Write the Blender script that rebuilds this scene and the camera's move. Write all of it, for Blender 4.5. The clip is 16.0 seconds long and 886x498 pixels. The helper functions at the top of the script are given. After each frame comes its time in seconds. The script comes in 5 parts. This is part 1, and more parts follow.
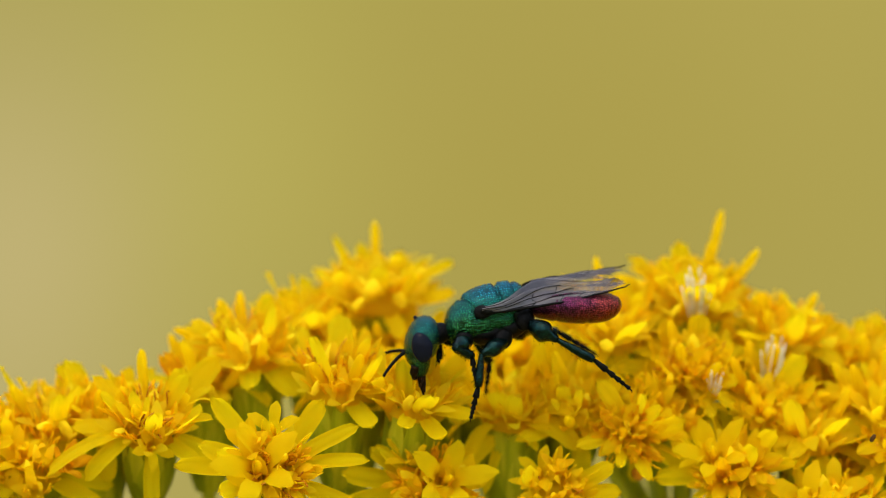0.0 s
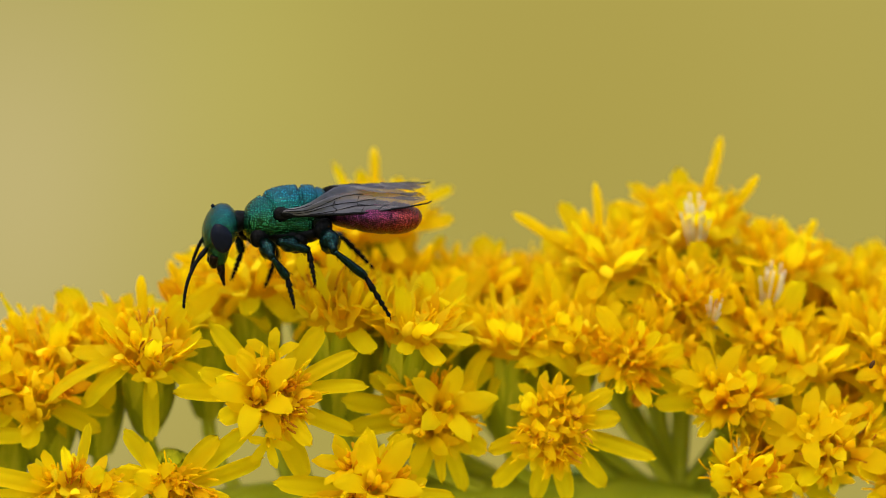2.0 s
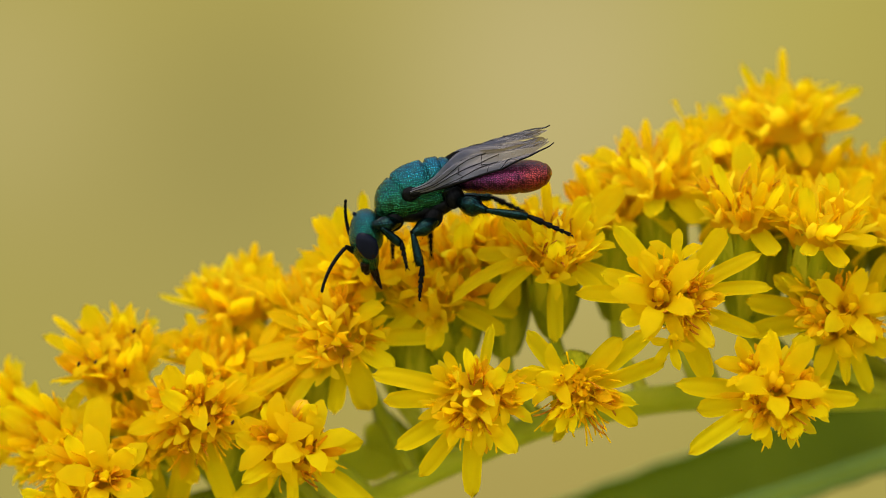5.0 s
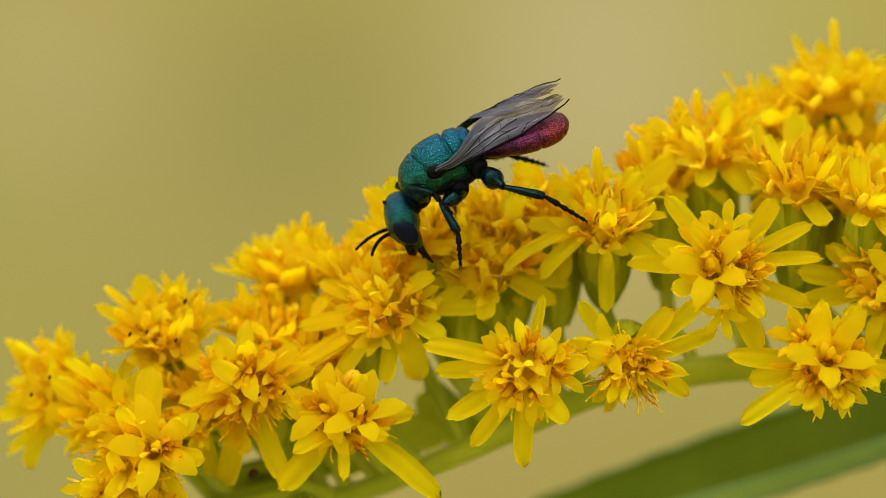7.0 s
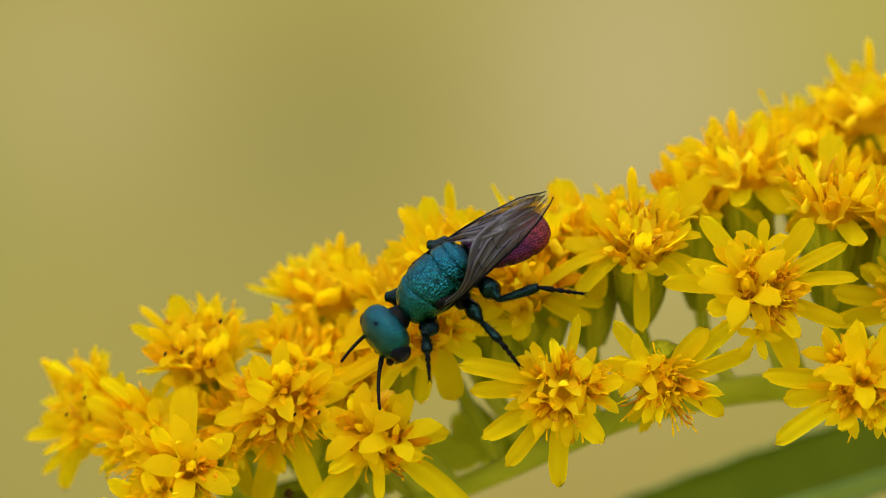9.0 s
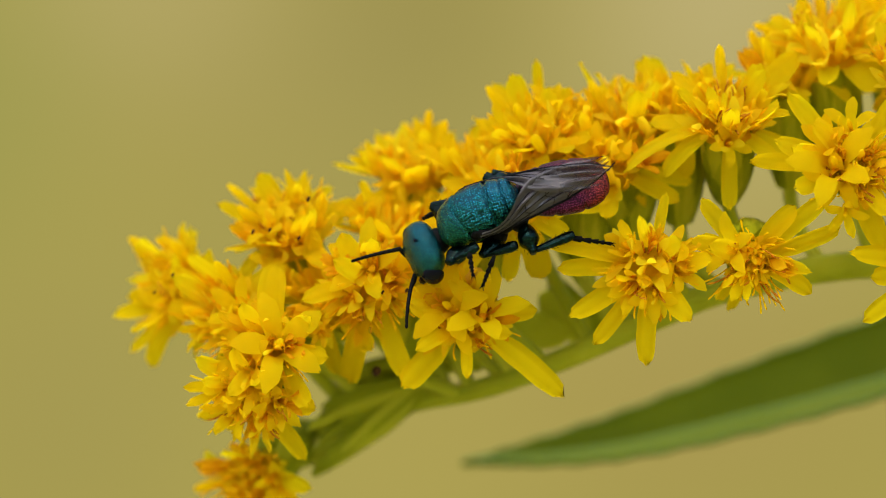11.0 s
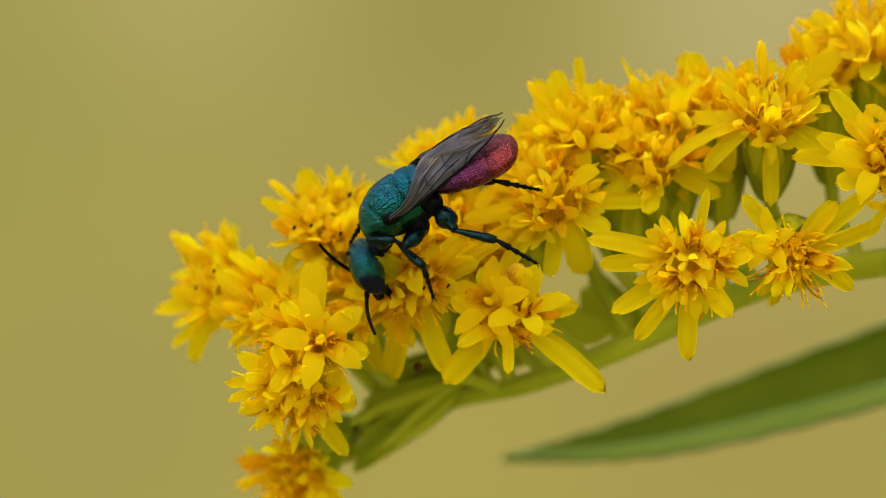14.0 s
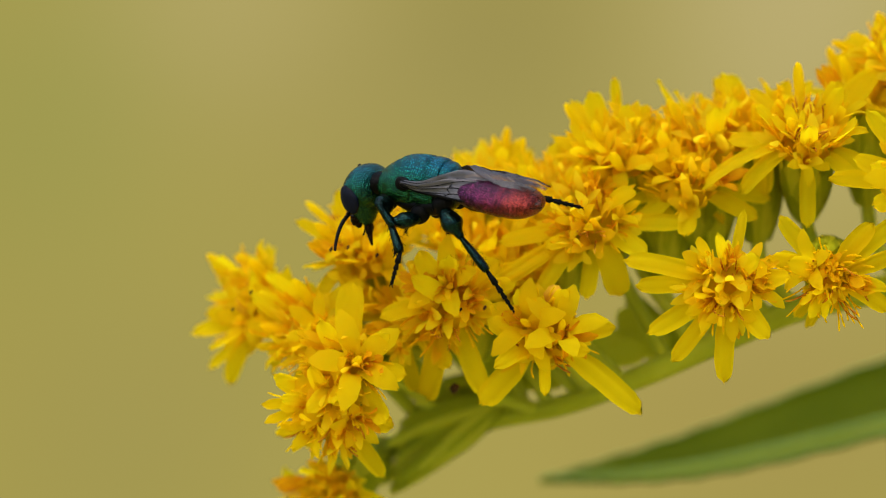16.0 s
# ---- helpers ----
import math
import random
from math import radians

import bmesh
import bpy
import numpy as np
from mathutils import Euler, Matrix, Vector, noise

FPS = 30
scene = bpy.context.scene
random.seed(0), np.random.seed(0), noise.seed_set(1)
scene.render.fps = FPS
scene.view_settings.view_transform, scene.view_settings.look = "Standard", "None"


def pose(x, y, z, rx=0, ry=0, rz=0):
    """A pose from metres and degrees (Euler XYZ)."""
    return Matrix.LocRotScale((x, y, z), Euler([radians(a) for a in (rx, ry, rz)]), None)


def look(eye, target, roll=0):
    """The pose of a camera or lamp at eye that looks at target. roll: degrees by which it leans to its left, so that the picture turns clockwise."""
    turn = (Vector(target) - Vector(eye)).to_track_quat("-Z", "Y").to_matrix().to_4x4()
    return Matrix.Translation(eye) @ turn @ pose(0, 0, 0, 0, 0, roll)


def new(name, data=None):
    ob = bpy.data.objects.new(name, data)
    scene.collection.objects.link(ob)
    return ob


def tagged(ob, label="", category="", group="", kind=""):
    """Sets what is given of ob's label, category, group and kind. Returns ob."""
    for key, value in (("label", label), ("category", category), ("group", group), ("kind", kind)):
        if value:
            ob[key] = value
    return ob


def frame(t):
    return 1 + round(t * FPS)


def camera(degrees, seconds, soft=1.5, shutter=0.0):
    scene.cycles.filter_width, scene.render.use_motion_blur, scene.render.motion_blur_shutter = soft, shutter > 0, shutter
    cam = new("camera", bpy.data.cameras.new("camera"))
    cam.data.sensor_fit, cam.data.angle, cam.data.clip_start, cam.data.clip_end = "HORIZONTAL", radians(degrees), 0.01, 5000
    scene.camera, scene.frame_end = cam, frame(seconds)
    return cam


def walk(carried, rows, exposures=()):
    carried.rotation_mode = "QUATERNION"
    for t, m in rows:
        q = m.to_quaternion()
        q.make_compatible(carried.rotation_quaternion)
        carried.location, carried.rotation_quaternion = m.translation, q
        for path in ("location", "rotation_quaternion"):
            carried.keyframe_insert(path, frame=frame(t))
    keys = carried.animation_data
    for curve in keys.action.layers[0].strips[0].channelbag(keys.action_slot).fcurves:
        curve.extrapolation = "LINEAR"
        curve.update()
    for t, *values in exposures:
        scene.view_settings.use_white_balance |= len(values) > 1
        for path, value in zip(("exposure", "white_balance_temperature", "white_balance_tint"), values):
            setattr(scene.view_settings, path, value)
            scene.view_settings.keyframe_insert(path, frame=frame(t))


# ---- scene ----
# ---- camera: almost fixed stand, turning slowly along the spray ----
cam = camera(6.18, 16.0, 0.8)
cam.data.dof.use_dof = True
cam.data.dof.focus_distance = 0.2487
cam.data.dof.aperture_fstop = 42
walk(cam, [
    (0, pose(-0.005000, -0.25, 0, 91.4100, 0, -4.3150)),
    (0.5, pose(-0.005000, -0.25, 0, 90.9859, 0, -4.3626)),
    (1, pose(-0.005000, -0.25, 0, 90.9513, 0, -4.3741)),
    (1.5, pose(-0.005000, -0.25, 0, 90.8861, 0, -4.3609)),
    (2, pose(-0.004944, -0.25, 0, 90.8955, 0, -4.3068)),
    (2.5, pose(-0.003418, -0.25, 0, 90.9171, 0, -3.1753)),
    (3, pose(-0.001160, -0.25, 0, 90.9041, 0, -1.8953)),
    (3.5, pose(-0.000000, -0.25, 0, 90.8441, 0, -1.0059)),
    (4, pose(-0.000000, -0.25, 0, 90.5048, 0, -0.7073)),
    (4.2, pose(-0.000000, -0.25, 0, 90.4323, 0, -0.6233)),
    (6.3, pose(-0.000000, -0.25, 0, 90.0081, 0, -0.1175)),
    (6.5, pose(-0.000000, -0.25, 0, 90.0117, 0, -0.0891)),
    (7, pose(-0.000000, -0.25, 0, 90.0000, 0, -0.0000)),
    (7.5, pose(-0.000000, -0.25, 0, 90.0598, 0, 0.1512)),
    (8, pose(-0.000000, -0.25, 0, 90.0928, 0, 0.1938)),
    (8.5, pose(-0.000000, -0.25, 0, 90.1219, 0, 0.1960)),
    (9, pose(-0.000000, -0.25, 0, 90.1395, 0, 0.2452)),
    (9.5, pose(-0.000000, -0.25, 0, 90.0746, 0, 0.5938)),
    (10, pose(-0.000000, -0.25, 0, 89.6254, 0, 0.8943)),
    (10.2, pose(-0.000000, -0.25, 0, 89.4801, 0, 0.8846)),
    (12.3, pose(-0.000000, -0.25, 0, 89.2261, 0, 0.8494)),
    (12.5, pose(-0.000000, -0.25, 0, 89.2348, 0, 0.8718)),
    (13, pose(-0.000000, -0.25, 0, 89.2468, 0, 0.9411)),
    (13.5, pose(-0.000000, -0.25, 0, 89.2645, 0, 0.9350)),
    (14, pose(-0.000000, -0.25, 0, 89.2566, 0, 1.1473)),
    (14.5, pose(-0.000000, -0.25, 0, 89.2770, 0, 1.2879)),
    (15, pose(-0.000000, -0.25, 0, 89.2862, 0, 1.2364)),
    (15.5, pose(-0.000000, -0.25, 0, 89.3421, 0, 1.3456)),
    (16, pose(-0.000000, -0.25, 0, 89.4075, 0, 1.4031)),
], [(0, 1.20), (2, 1.22), (3, 1.25), (4.2, 1.21), (6.5, 1.16), (9, 1.15), (12.5, 1.11), (16, 1.10)])

# ---- light: bright overcast sky, a wide soft sun from above ----
world = bpy.data.worlds.new("sky")
scene.world = world
world.use_nodes = True
sky = world.node_tree.nodes.new("ShaderNodeTexSky")
sky.sky_type = "NISHITA"
sky.sun_disc = False
sky.sun_elevation, sky.sun_rotation = radians(62), radians(200)
sky.air_density, sky.dust_density = 1.0, 3.0
back = world.node_tree.nodes["Background"]
back.inputs["Strength"].default_value = 0.15
world.node_tree.links.new(sky.outputs[0], back.inputs["Color"])
sun_data = bpy.data.lights.new("sun", "SUN")
sun_data.energy, sun_data.angle, sun_data.color = 0.475, radians(140), (1.0, 0.95, 0.86)
sun = new("sun", sun_data)
sun.matrix_world = look((-0.6, -1.3, 2.2), (0, 0, 0))

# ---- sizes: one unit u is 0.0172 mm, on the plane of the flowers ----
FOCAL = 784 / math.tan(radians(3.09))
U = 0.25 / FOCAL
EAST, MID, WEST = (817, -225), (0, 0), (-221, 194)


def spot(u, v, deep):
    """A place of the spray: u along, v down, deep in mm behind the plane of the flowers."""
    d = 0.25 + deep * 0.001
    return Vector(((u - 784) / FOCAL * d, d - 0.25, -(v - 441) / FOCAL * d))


# ---- materials ----
def shader(name, rough=0.5, metal=0.0, spec=0.5):
    m = bpy.data.materials.new(name)
    m.use_nodes = True
    n = m.node_tree.nodes
    b = n["Principled BSDF"]
    b.inputs["Roughness"].default_value = rough
    b.inputs["Metallic"].default_value = metal
    b.inputs["Specular IOR Level"].default_value = spec
    return m, n, m.node_tree.links, b


def ramp(n, stops):
    r = n.new("ShaderNodeValToRGB")
    while len(r.color_ramp.elements) < len(stops):
        r.color_ramp.elements.new(0.5)
    for e, (p, c) in zip(r.color_ramp.elements, stops):
        e.position, e.color = p, (*c, 1)
    return r


def noise_of(n, l, scale, detail=3.0, coords="Object", stretch=None):
    c = n.new("ShaderNodeTexCoord")
    t = n.new("ShaderNodeTexNoise")
    t.inputs["Scale"].default_value, t.inputs["Detail"].default_value = scale, detail
    if stretch:
        g = n.new("ShaderNodeMapping")
        g.inputs["Scale"].default_value = stretch
        l.new(c.outputs[coords], g.inputs[0])
        l.new(g.outputs[0], t.inputs[0])
    else:
        l.new(c.outputs[coords], t.inputs[0])
    return t


def mixed(n, l, fac, a, b, mode="MIX"):
    x = n.new("ShaderNodeMix")
    x.data_type, x.blend_type = "RGBA", mode
    for sock, val in ((x.inputs[0], fac), (x.inputs[6], a), (x.inputs[7], b)):
        if isinstance(val, (int, float)):
            sock.default_value = val
        elif isinstance(val, tuple):
            sock.default_value = (*val, 1)
        else:
            l.new(val, sock)
    return x.outputs[2]


def bumped(n, l, b, height, strength, distance):
    p = n.new("ShaderNodeBump")
    p.inputs["Strength"].default_value, p.inputs["Distance"].default_value = strength, distance
    l.new(height, p.inputs["Height"])
    l.new(p.outputs[0], b.inputs["Normal"])


def leafy(name, stops, through_light, scale=900.0, rough=0.55, stretch=None, vary=0.35, spec=0.06, wear=None, island=False):
    """Thin living tissue: mottled colour, some light passing through it."""
    m, n, l, b = shader(name, rough, 0.0, spec)
    t = noise_of(n, l, scale, 4.0, "Object", stretch)
    r = ramp(n, stops)
    add = n.new("ShaderNodeMath")
    add.operation = "MULTIPLY_ADD"
    if island:
        l.new(n.new("ShaderNodeNewGeometry").outputs["Random Per Island"], add.inputs[0])
    else:
        l.new(n.new("ShaderNodeObjectInfo").outputs["Random"], add.inputs[0])
    add.inputs[1].default_value = vary
    sub = n.new("ShaderNodeMath")
    sub.operation = "SUBTRACT"
    l.new(t.outputs[0], sub.inputs[0])
    sub.inputs[1].default_value = vary / 2
    l.new(sub.outputs[0], add.inputs[2])
    l.new(add.outputs[0], r.inputs[0])
    col = r.outputs[0]
    if wear:
        w = noise_of(n, l, scale * 0.45, 2.0)
        wr = ramp(n, [(0.60, (0, 0, 0)), (0.72, (1, 1, 1))])
        l.new(w.outputs[0], wr.inputs[0])
        col = mixed(n, l, wr.outputs[0], col, wear)
    l.new(col, b.inputs["Base Color"])
    fine = noise_of(n, l, scale * 5, 2.0, "Object", stretch)
    bumped(n, l, b, fine.outputs[0], 0.5, 0.00005)
    tr = n.new("ShaderNodeBsdfTranslucent")
    l.new(col, tr.inputs[0])
    mx = n.new("ShaderNodeMixShader")
    mx.inputs[0].default_value = through_light
    l.new(b.outputs[0], mx.inputs[1])
    l.new(tr.outputs[0], mx.inputs[2])
    l.new(mx.outputs[0], n["Material Output"].inputs[0])
    return m


PETAL = leafy("yellow petal", [(0.2, (0.91, 0.66, 0.002)), (0.5, (0.94, 0.73, 0.003)), (0.8, (0.95, 0.78, 0.006))], 0.74, 700, 0.6, (0.4, 1.6, 1.0))
FLORET = leafy("golden floret", [(0.2, (0.93, 0.60, 0.002)), (0.5, (0.95, 0.70, 0.003)), (0.8, (0.95, 0.76, 0.004))], 0.72, 1300, 0.5, None, 0.5)
DISC = leafy("golden disc florets", [(0.2, (0.94, 0.62, 0.004)), (0.5, (0.955, 0.72, 0.006)), (0.8, (0.96, 0.79, 0.010))], 0.75, 1300, 0.55, None, 0.7, island=True)
LOBES = leafy("open disc florets", [(0.2, (0.94, 0.62, 0.006)), (0.5, (0.955, 0.72, 0.009)), (0.8, (0.965, 0.80, 0.014))], 0.78, 900, 0.65, None, 0.8, island=True)
OLD = leafy("withered floret", [(0.2, (0.84, 0.42, 0.003)), (0.5, (0.91, 0.54, 0.003)), (0.8, (0.93, 0.64, 0.004))], 0.55, 1300, 0.6, None, 0.6, wear=(0.62, 0.28, 0.01))
STYLE = leafy("brown style", [(0.2, (0.34, 0.10, 0.006)), (0.5, (0.70, 0.32, 0.01)), (0.8, (0.84, 0.52, 0.02))], 0.25, 2500, 0.55)
PAPPUS = leafy("white pappus", [(0.3, (0.74, 0.66, 0.36)), (0.7, (0.86, 0.80, 0.58))], 0.4, 3000, 0.6)
GREEN = leafy("green bract", [(0.2, (0.30, 0.33, 0.006)), (0.5, (0.44, 0.45, 0.010)), (0.8, (0.60, 0.56, 0.02))], 0.45, 1500, 0.6, (3, 3, 0.25), 0.7, island=True)
STEMG = leafy("green stem", [(0.2, (0.34, 0.38, 0.016)), (0.5, (0.44, 0.47, 0.024)), (0.8, (0.54, 0.55, 0.05))], 0.35, 600, 0.5)
DOWNY = leafy("downy green bract", [(0.2, (0.31, 0.35, 0.010)), (0.5, (0.42, 0.45, 0.016)), (0.8, (0.54, 0.56, 0.03))], 0.45, 1200, 0.6, None, 0.8)
LEAF = leafy("leaf green", [(0.2, (0.066, 0.096, 0.002)), (0.5, (0.090, 0.124, 0.002)), (0.8, (0.122, 0.158, 0.004))], 0.35, 260, 0.5, None, 0.1, 0.03)
PALE_HALF = leafy("paler leaf half", [(0.2, (0.13, 0.175, 0.012)), (0.5, (0.17, 0.22, 0.020)), (0.8, (0.21, 0.26, 0.030))], 0.3, 260, 0.5, None, 0.1, 0.03)
RIB = leafy("leaf rib", [(0.3, (0.16, 0.26, 0.06)), (0.7, (0.22, 0.33, 0.09))], 0.15, 400, 0.5)
DARKBIT = leafy("dried brown tissue", [(0.3, (0.03, 0.016, 0.006)), (0.7, (0.09, 0.04, 0.012))], 0.0, 3000, 0.7)


# ---- mesh helpers ----
def mesh_of(name, verts, faces, material, smooth=True):
    me = bpy.data.meshes.new(name)
    me.from_pydata([tuple(v) for v in verts], [], faces)
    me.validate()
    me.materials.append(material)
    if smooth:
        me.polygons.foreach_set("use_smooth", [True] * len(me.polygons))
    me.update()
    return me


def part(name, me, parent, m=None, label="", scale=None):
    """One mesh as a part of its thing; m: its pose in the parent's space."""
    ob = new(name, me)
    ob.parent = parent
    if m is not None:
        ob.matrix_basis = m @ Matrix.Diagonal((*scale, 1)) if scale else m
    if label:
        ob["label"] = label
    return ob


def axes(x, z):
    """A turn whose x runs along x and whose z leans to z."""
    x = Vector(x).normalized()
    z = Vector(z)
    z = z - x * z.dot(x)
    if z.length < 1e-9:
        z = Vector((0, 0, 1)) - x * x.z
    z.normalize()
    y = z.cross(x)
    return Matrix((x, y, z)).transposed().to_4x4()


def loft(sections, n=20, caps=True):
    """Rings along x: (x, z of the middle, half height, half width, squareness)."""
    verts, faces = [], []
    for x, zc, hz, hy, *sq in sections:
        e = sq[0] if sq else 1.0
        for i in range(n):
            a = 2 * math.pi * i / n
            c, s = math.cos(a), math.sin(a)
            verts.append((x, math.copysign(abs(c) ** e, c) * hy, zc + math.copysign(abs(s) ** e, s) * hz))
    for r in range(len(sections) - 1):
        for i in range(n):
            j = (i + 1) % n
            faces.append((r * n + i, r * n + j, (r + 1) * n + j, (r + 1) * n + i))
    if caps:
        faces.append(tuple(range(n - 1, -1, -1)))
        k = (len(sections) - 1) * n
        faces.append(tuple(range(k, k + n)))
    return verts, faces


def tube(points, radii, n=8):
    """A round rod along points."""
    verts, faces = [], []
    pts = [Vector(p) for p in points]
    up = Vector((0.123, 0.97, 0.2))
    for i, p in enumerate(pts):
        d = (pts[min(i + 1, len(pts) - 1)] - pts[max(i - 1, 0)]).normalized()
        s = d.cross(up)
        if s.length < 1e-6:
            s = d.cross(Vector((1, 0, 0)))
        s.normalize()
        up = s.cross(d)
        r = radii[i] if isinstance(radii, (list, tuple)) else radii
        for k in range(n):
            a = 2 * math.pi * k / n
            verts.append(p + (s * math.cos(a) + up * math.sin(a)) * r)
    for i in range(len(pts) - 1):
        for k in range(n):
            j = (k + 1) % n
            faces.append((i * n + k, i * n + j, (i + 1) * n + j, (i + 1) * n + k))
    faces.append(tuple(range(n - 1, -1, -1)))
    faces.append(tuple(range((len(pts) - 1) * n, len(pts) * n)))
    return verts, faces


def joined(pieces):
    verts, faces = [], []
    for v, f in pieces:
        k = len(verts)
        verts += [tuple(p) for p in v]
        faces += [tuple(i + k for i in q) for q in f]
    return verts, faces


def moved(piece, m):
    return [m @ Vector(v) for v in piece[0]], piece[1]


def smooth_line(points, steps=6):
    """A smooth line through points."""
    pts = [Vector(p) for p in points]
    out = []
    for i in range(len(pts) - 1):
        a, b = pts[max(i - 1, 0)], pts[i]
        c, d = pts[i + 1], pts[min(i + 2, len(pts) - 1)]
        for k in range(steps):
            t = k / steps
            out.append(0.5 * ((2 * b) + (c - a) * t + (2 * a - 5 * b + 4 * c - d) * t * t + (3 * b - a - 3 * c + d) * t ** 3))
    return out + [pts[-1]]


# ---- the meadow behind, far out of focus, as a self-lit painted sheet, and the ground ----
def backdrop_material():
    m = bpy.data.materials.new("self-lit blurred meadow")
    m.use_nodes = True
    n, l = m.node_tree.nodes, m.node_tree.links
    n.remove(n["Principled BSDF"])
    c = n.new("ShaderNodeTexCoord")
    sep = n.new("ShaderNodeSeparateXYZ")
    l.new(c.outputs["Object"], sep.inputs[0])
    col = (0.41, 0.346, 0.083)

    def painted_patch(x, z, rx, rz, colour, amount, before):
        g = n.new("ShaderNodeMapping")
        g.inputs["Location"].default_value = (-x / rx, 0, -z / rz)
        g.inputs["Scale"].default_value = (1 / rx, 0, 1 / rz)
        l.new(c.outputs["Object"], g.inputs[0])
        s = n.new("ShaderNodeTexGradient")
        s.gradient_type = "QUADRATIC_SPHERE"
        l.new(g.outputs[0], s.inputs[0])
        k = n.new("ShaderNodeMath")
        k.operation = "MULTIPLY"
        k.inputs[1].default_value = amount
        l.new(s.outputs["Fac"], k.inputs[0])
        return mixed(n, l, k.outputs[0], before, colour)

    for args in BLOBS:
        col = painted_patch(*args, col)
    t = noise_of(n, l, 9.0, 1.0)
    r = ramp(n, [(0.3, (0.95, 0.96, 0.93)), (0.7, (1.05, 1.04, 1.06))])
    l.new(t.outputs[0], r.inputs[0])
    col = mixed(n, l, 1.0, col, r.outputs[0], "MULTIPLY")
    # the sheet emits its own brightness; its bright and dark patches are painted
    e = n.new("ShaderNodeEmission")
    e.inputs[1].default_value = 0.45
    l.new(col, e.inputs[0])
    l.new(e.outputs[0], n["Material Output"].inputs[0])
    return m


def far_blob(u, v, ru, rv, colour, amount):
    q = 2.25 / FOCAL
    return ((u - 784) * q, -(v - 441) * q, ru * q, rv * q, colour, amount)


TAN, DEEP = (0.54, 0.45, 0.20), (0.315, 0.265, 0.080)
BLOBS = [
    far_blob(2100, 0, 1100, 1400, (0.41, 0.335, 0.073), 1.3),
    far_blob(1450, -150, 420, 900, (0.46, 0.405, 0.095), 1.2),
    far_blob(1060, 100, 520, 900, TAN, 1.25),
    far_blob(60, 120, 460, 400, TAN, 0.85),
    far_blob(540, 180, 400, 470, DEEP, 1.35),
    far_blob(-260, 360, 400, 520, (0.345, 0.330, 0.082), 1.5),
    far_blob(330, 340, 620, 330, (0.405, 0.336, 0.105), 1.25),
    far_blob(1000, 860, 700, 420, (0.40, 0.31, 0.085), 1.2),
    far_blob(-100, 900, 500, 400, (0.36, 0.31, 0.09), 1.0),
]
v, f = [], []
for i in range(13):
    a = radians(-60 + 10 * i)
    v += [(2.6 * math.sin(a), 2.6 * math.cos(a) - 0.6, -0.9), (2.6 * math.sin(a), 2.6 * math.cos(a) - 0.6, 1.3)]
f = [(2 * i, 2 * i + 1, 2 * i + 3, 2 * i + 2) for i in range(12)]
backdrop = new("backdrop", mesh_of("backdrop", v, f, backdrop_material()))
tagged(backdrop, "self-lit painted backdrop of blurred olive and straw-coloured meadow far behind", "backdrop", kind="structure")
GROUND = leafy("meadow ground", [(0.2, (0.28, 0.27, 0.08)), (0.5, (0.40, 0.36, 0.13)), (0.8, (0.5, 0.44, 0.2))], 0.0, 6.0, 0.9, None, 0.0)
ground = new("ground", mesh_of("ground", [(-400, -400, -0.9), (400, -400, -0.9), (400, 400, -0.9), (-400, 400, -0.9)], [(0, 1, 2, 3)], GROUND))
tagged(ground, "grassy meadow ground under the goldenrod", "ground", kind="structure")


# ---- pieces of a flower head: petals one unit long, along x ----
def petal_mesh(name, bend, twist, cup, blunt, material, seed):
    """A strap-shaped ray floret with two furrows, a narrow foot and a toothed tip."""
    rnd = random.Random(seed)
    nx, ny = 12, 6
    top = []
    wob = [rnd.uniform(-0.012, 0.012) for _ in range(nx + 1)]
    for i in range(nx + 1):
        t = i / nx
        w = 0.5 * (0.30 + 0.70 * min(1, t / 0.42) ** 0.8)
        if t > blunt:
            w *= math.sqrt(max(0.0, 1 - ((t - blunt) / (1.0 - blunt)) ** 2)) * 0.86 + 0.14
        a = bend * t
        cx = math.sin(a) / bend if abs(bend) > 1e-3 else t
        cz = (1 - math.cos(a)) / bend if abs(bend) > 1e-3 else 0.0
        for j in range(ny + 1):
            s = -1 + 2 * j / ny
            y = s * w + wob[i]
            ridge = 0.06 * math.cos(s * 1.5 * math.pi) * min(1, 4 * t) + cup * s * s * (0.4 + 0.6 * (1 - t))
            z = ridge + twist * t * s * 0.3
            notch = -0.018 * (1 - math.cos(s * 3 * math.pi)) * (t > 0.95)
            x = cx + notch - math.sin(a) * z * 0.28
            top.append((x, y, cz + z * 0.28 * math.cos(a)))
    m = ny + 1
    faces = []
    for i in range(nx):
        for j in range(ny):
            faces.append((i * m + j, (i + 1) * m + j, (i + 1) * m + j + 1, i * m + j + 1))
    return mesh_of(name, top, faces, material)


PETALS = [petal_mesh("petal", b, tw, c, bl, PETAL, i) for i, (b, tw, c, bl) in enumerate([
    (-0.35, 0.1, 0.10, 0.72), (-0.8, -0.2, 0.16, 0.66), (0.3, 0.15, 0.12, 0.76),
    (-0.1, -0.3, 0.22, 0.62), (-1.3, 0.2, 0.14, 0.70), (0.05, 0.5, 0.30, 0.58)])]
BENDS = (-0.35, -0.8, 0.3, -0.1, -1.3, 0.05)
CHORDS = []
for bend in BENDS:
    cx, cz = math.sin(bend) / bend, 0.9 * (1 - math.cos(bend)) / bend
    CHORDS.append((math.hypot(cx, cz), Matrix.Rotation(math.atan2(cz, cx), 4, "Y")))
ARCHED = petal_mesh("petal", -2.1, 0.1, 0.12, 0.74, PETAL, 9)


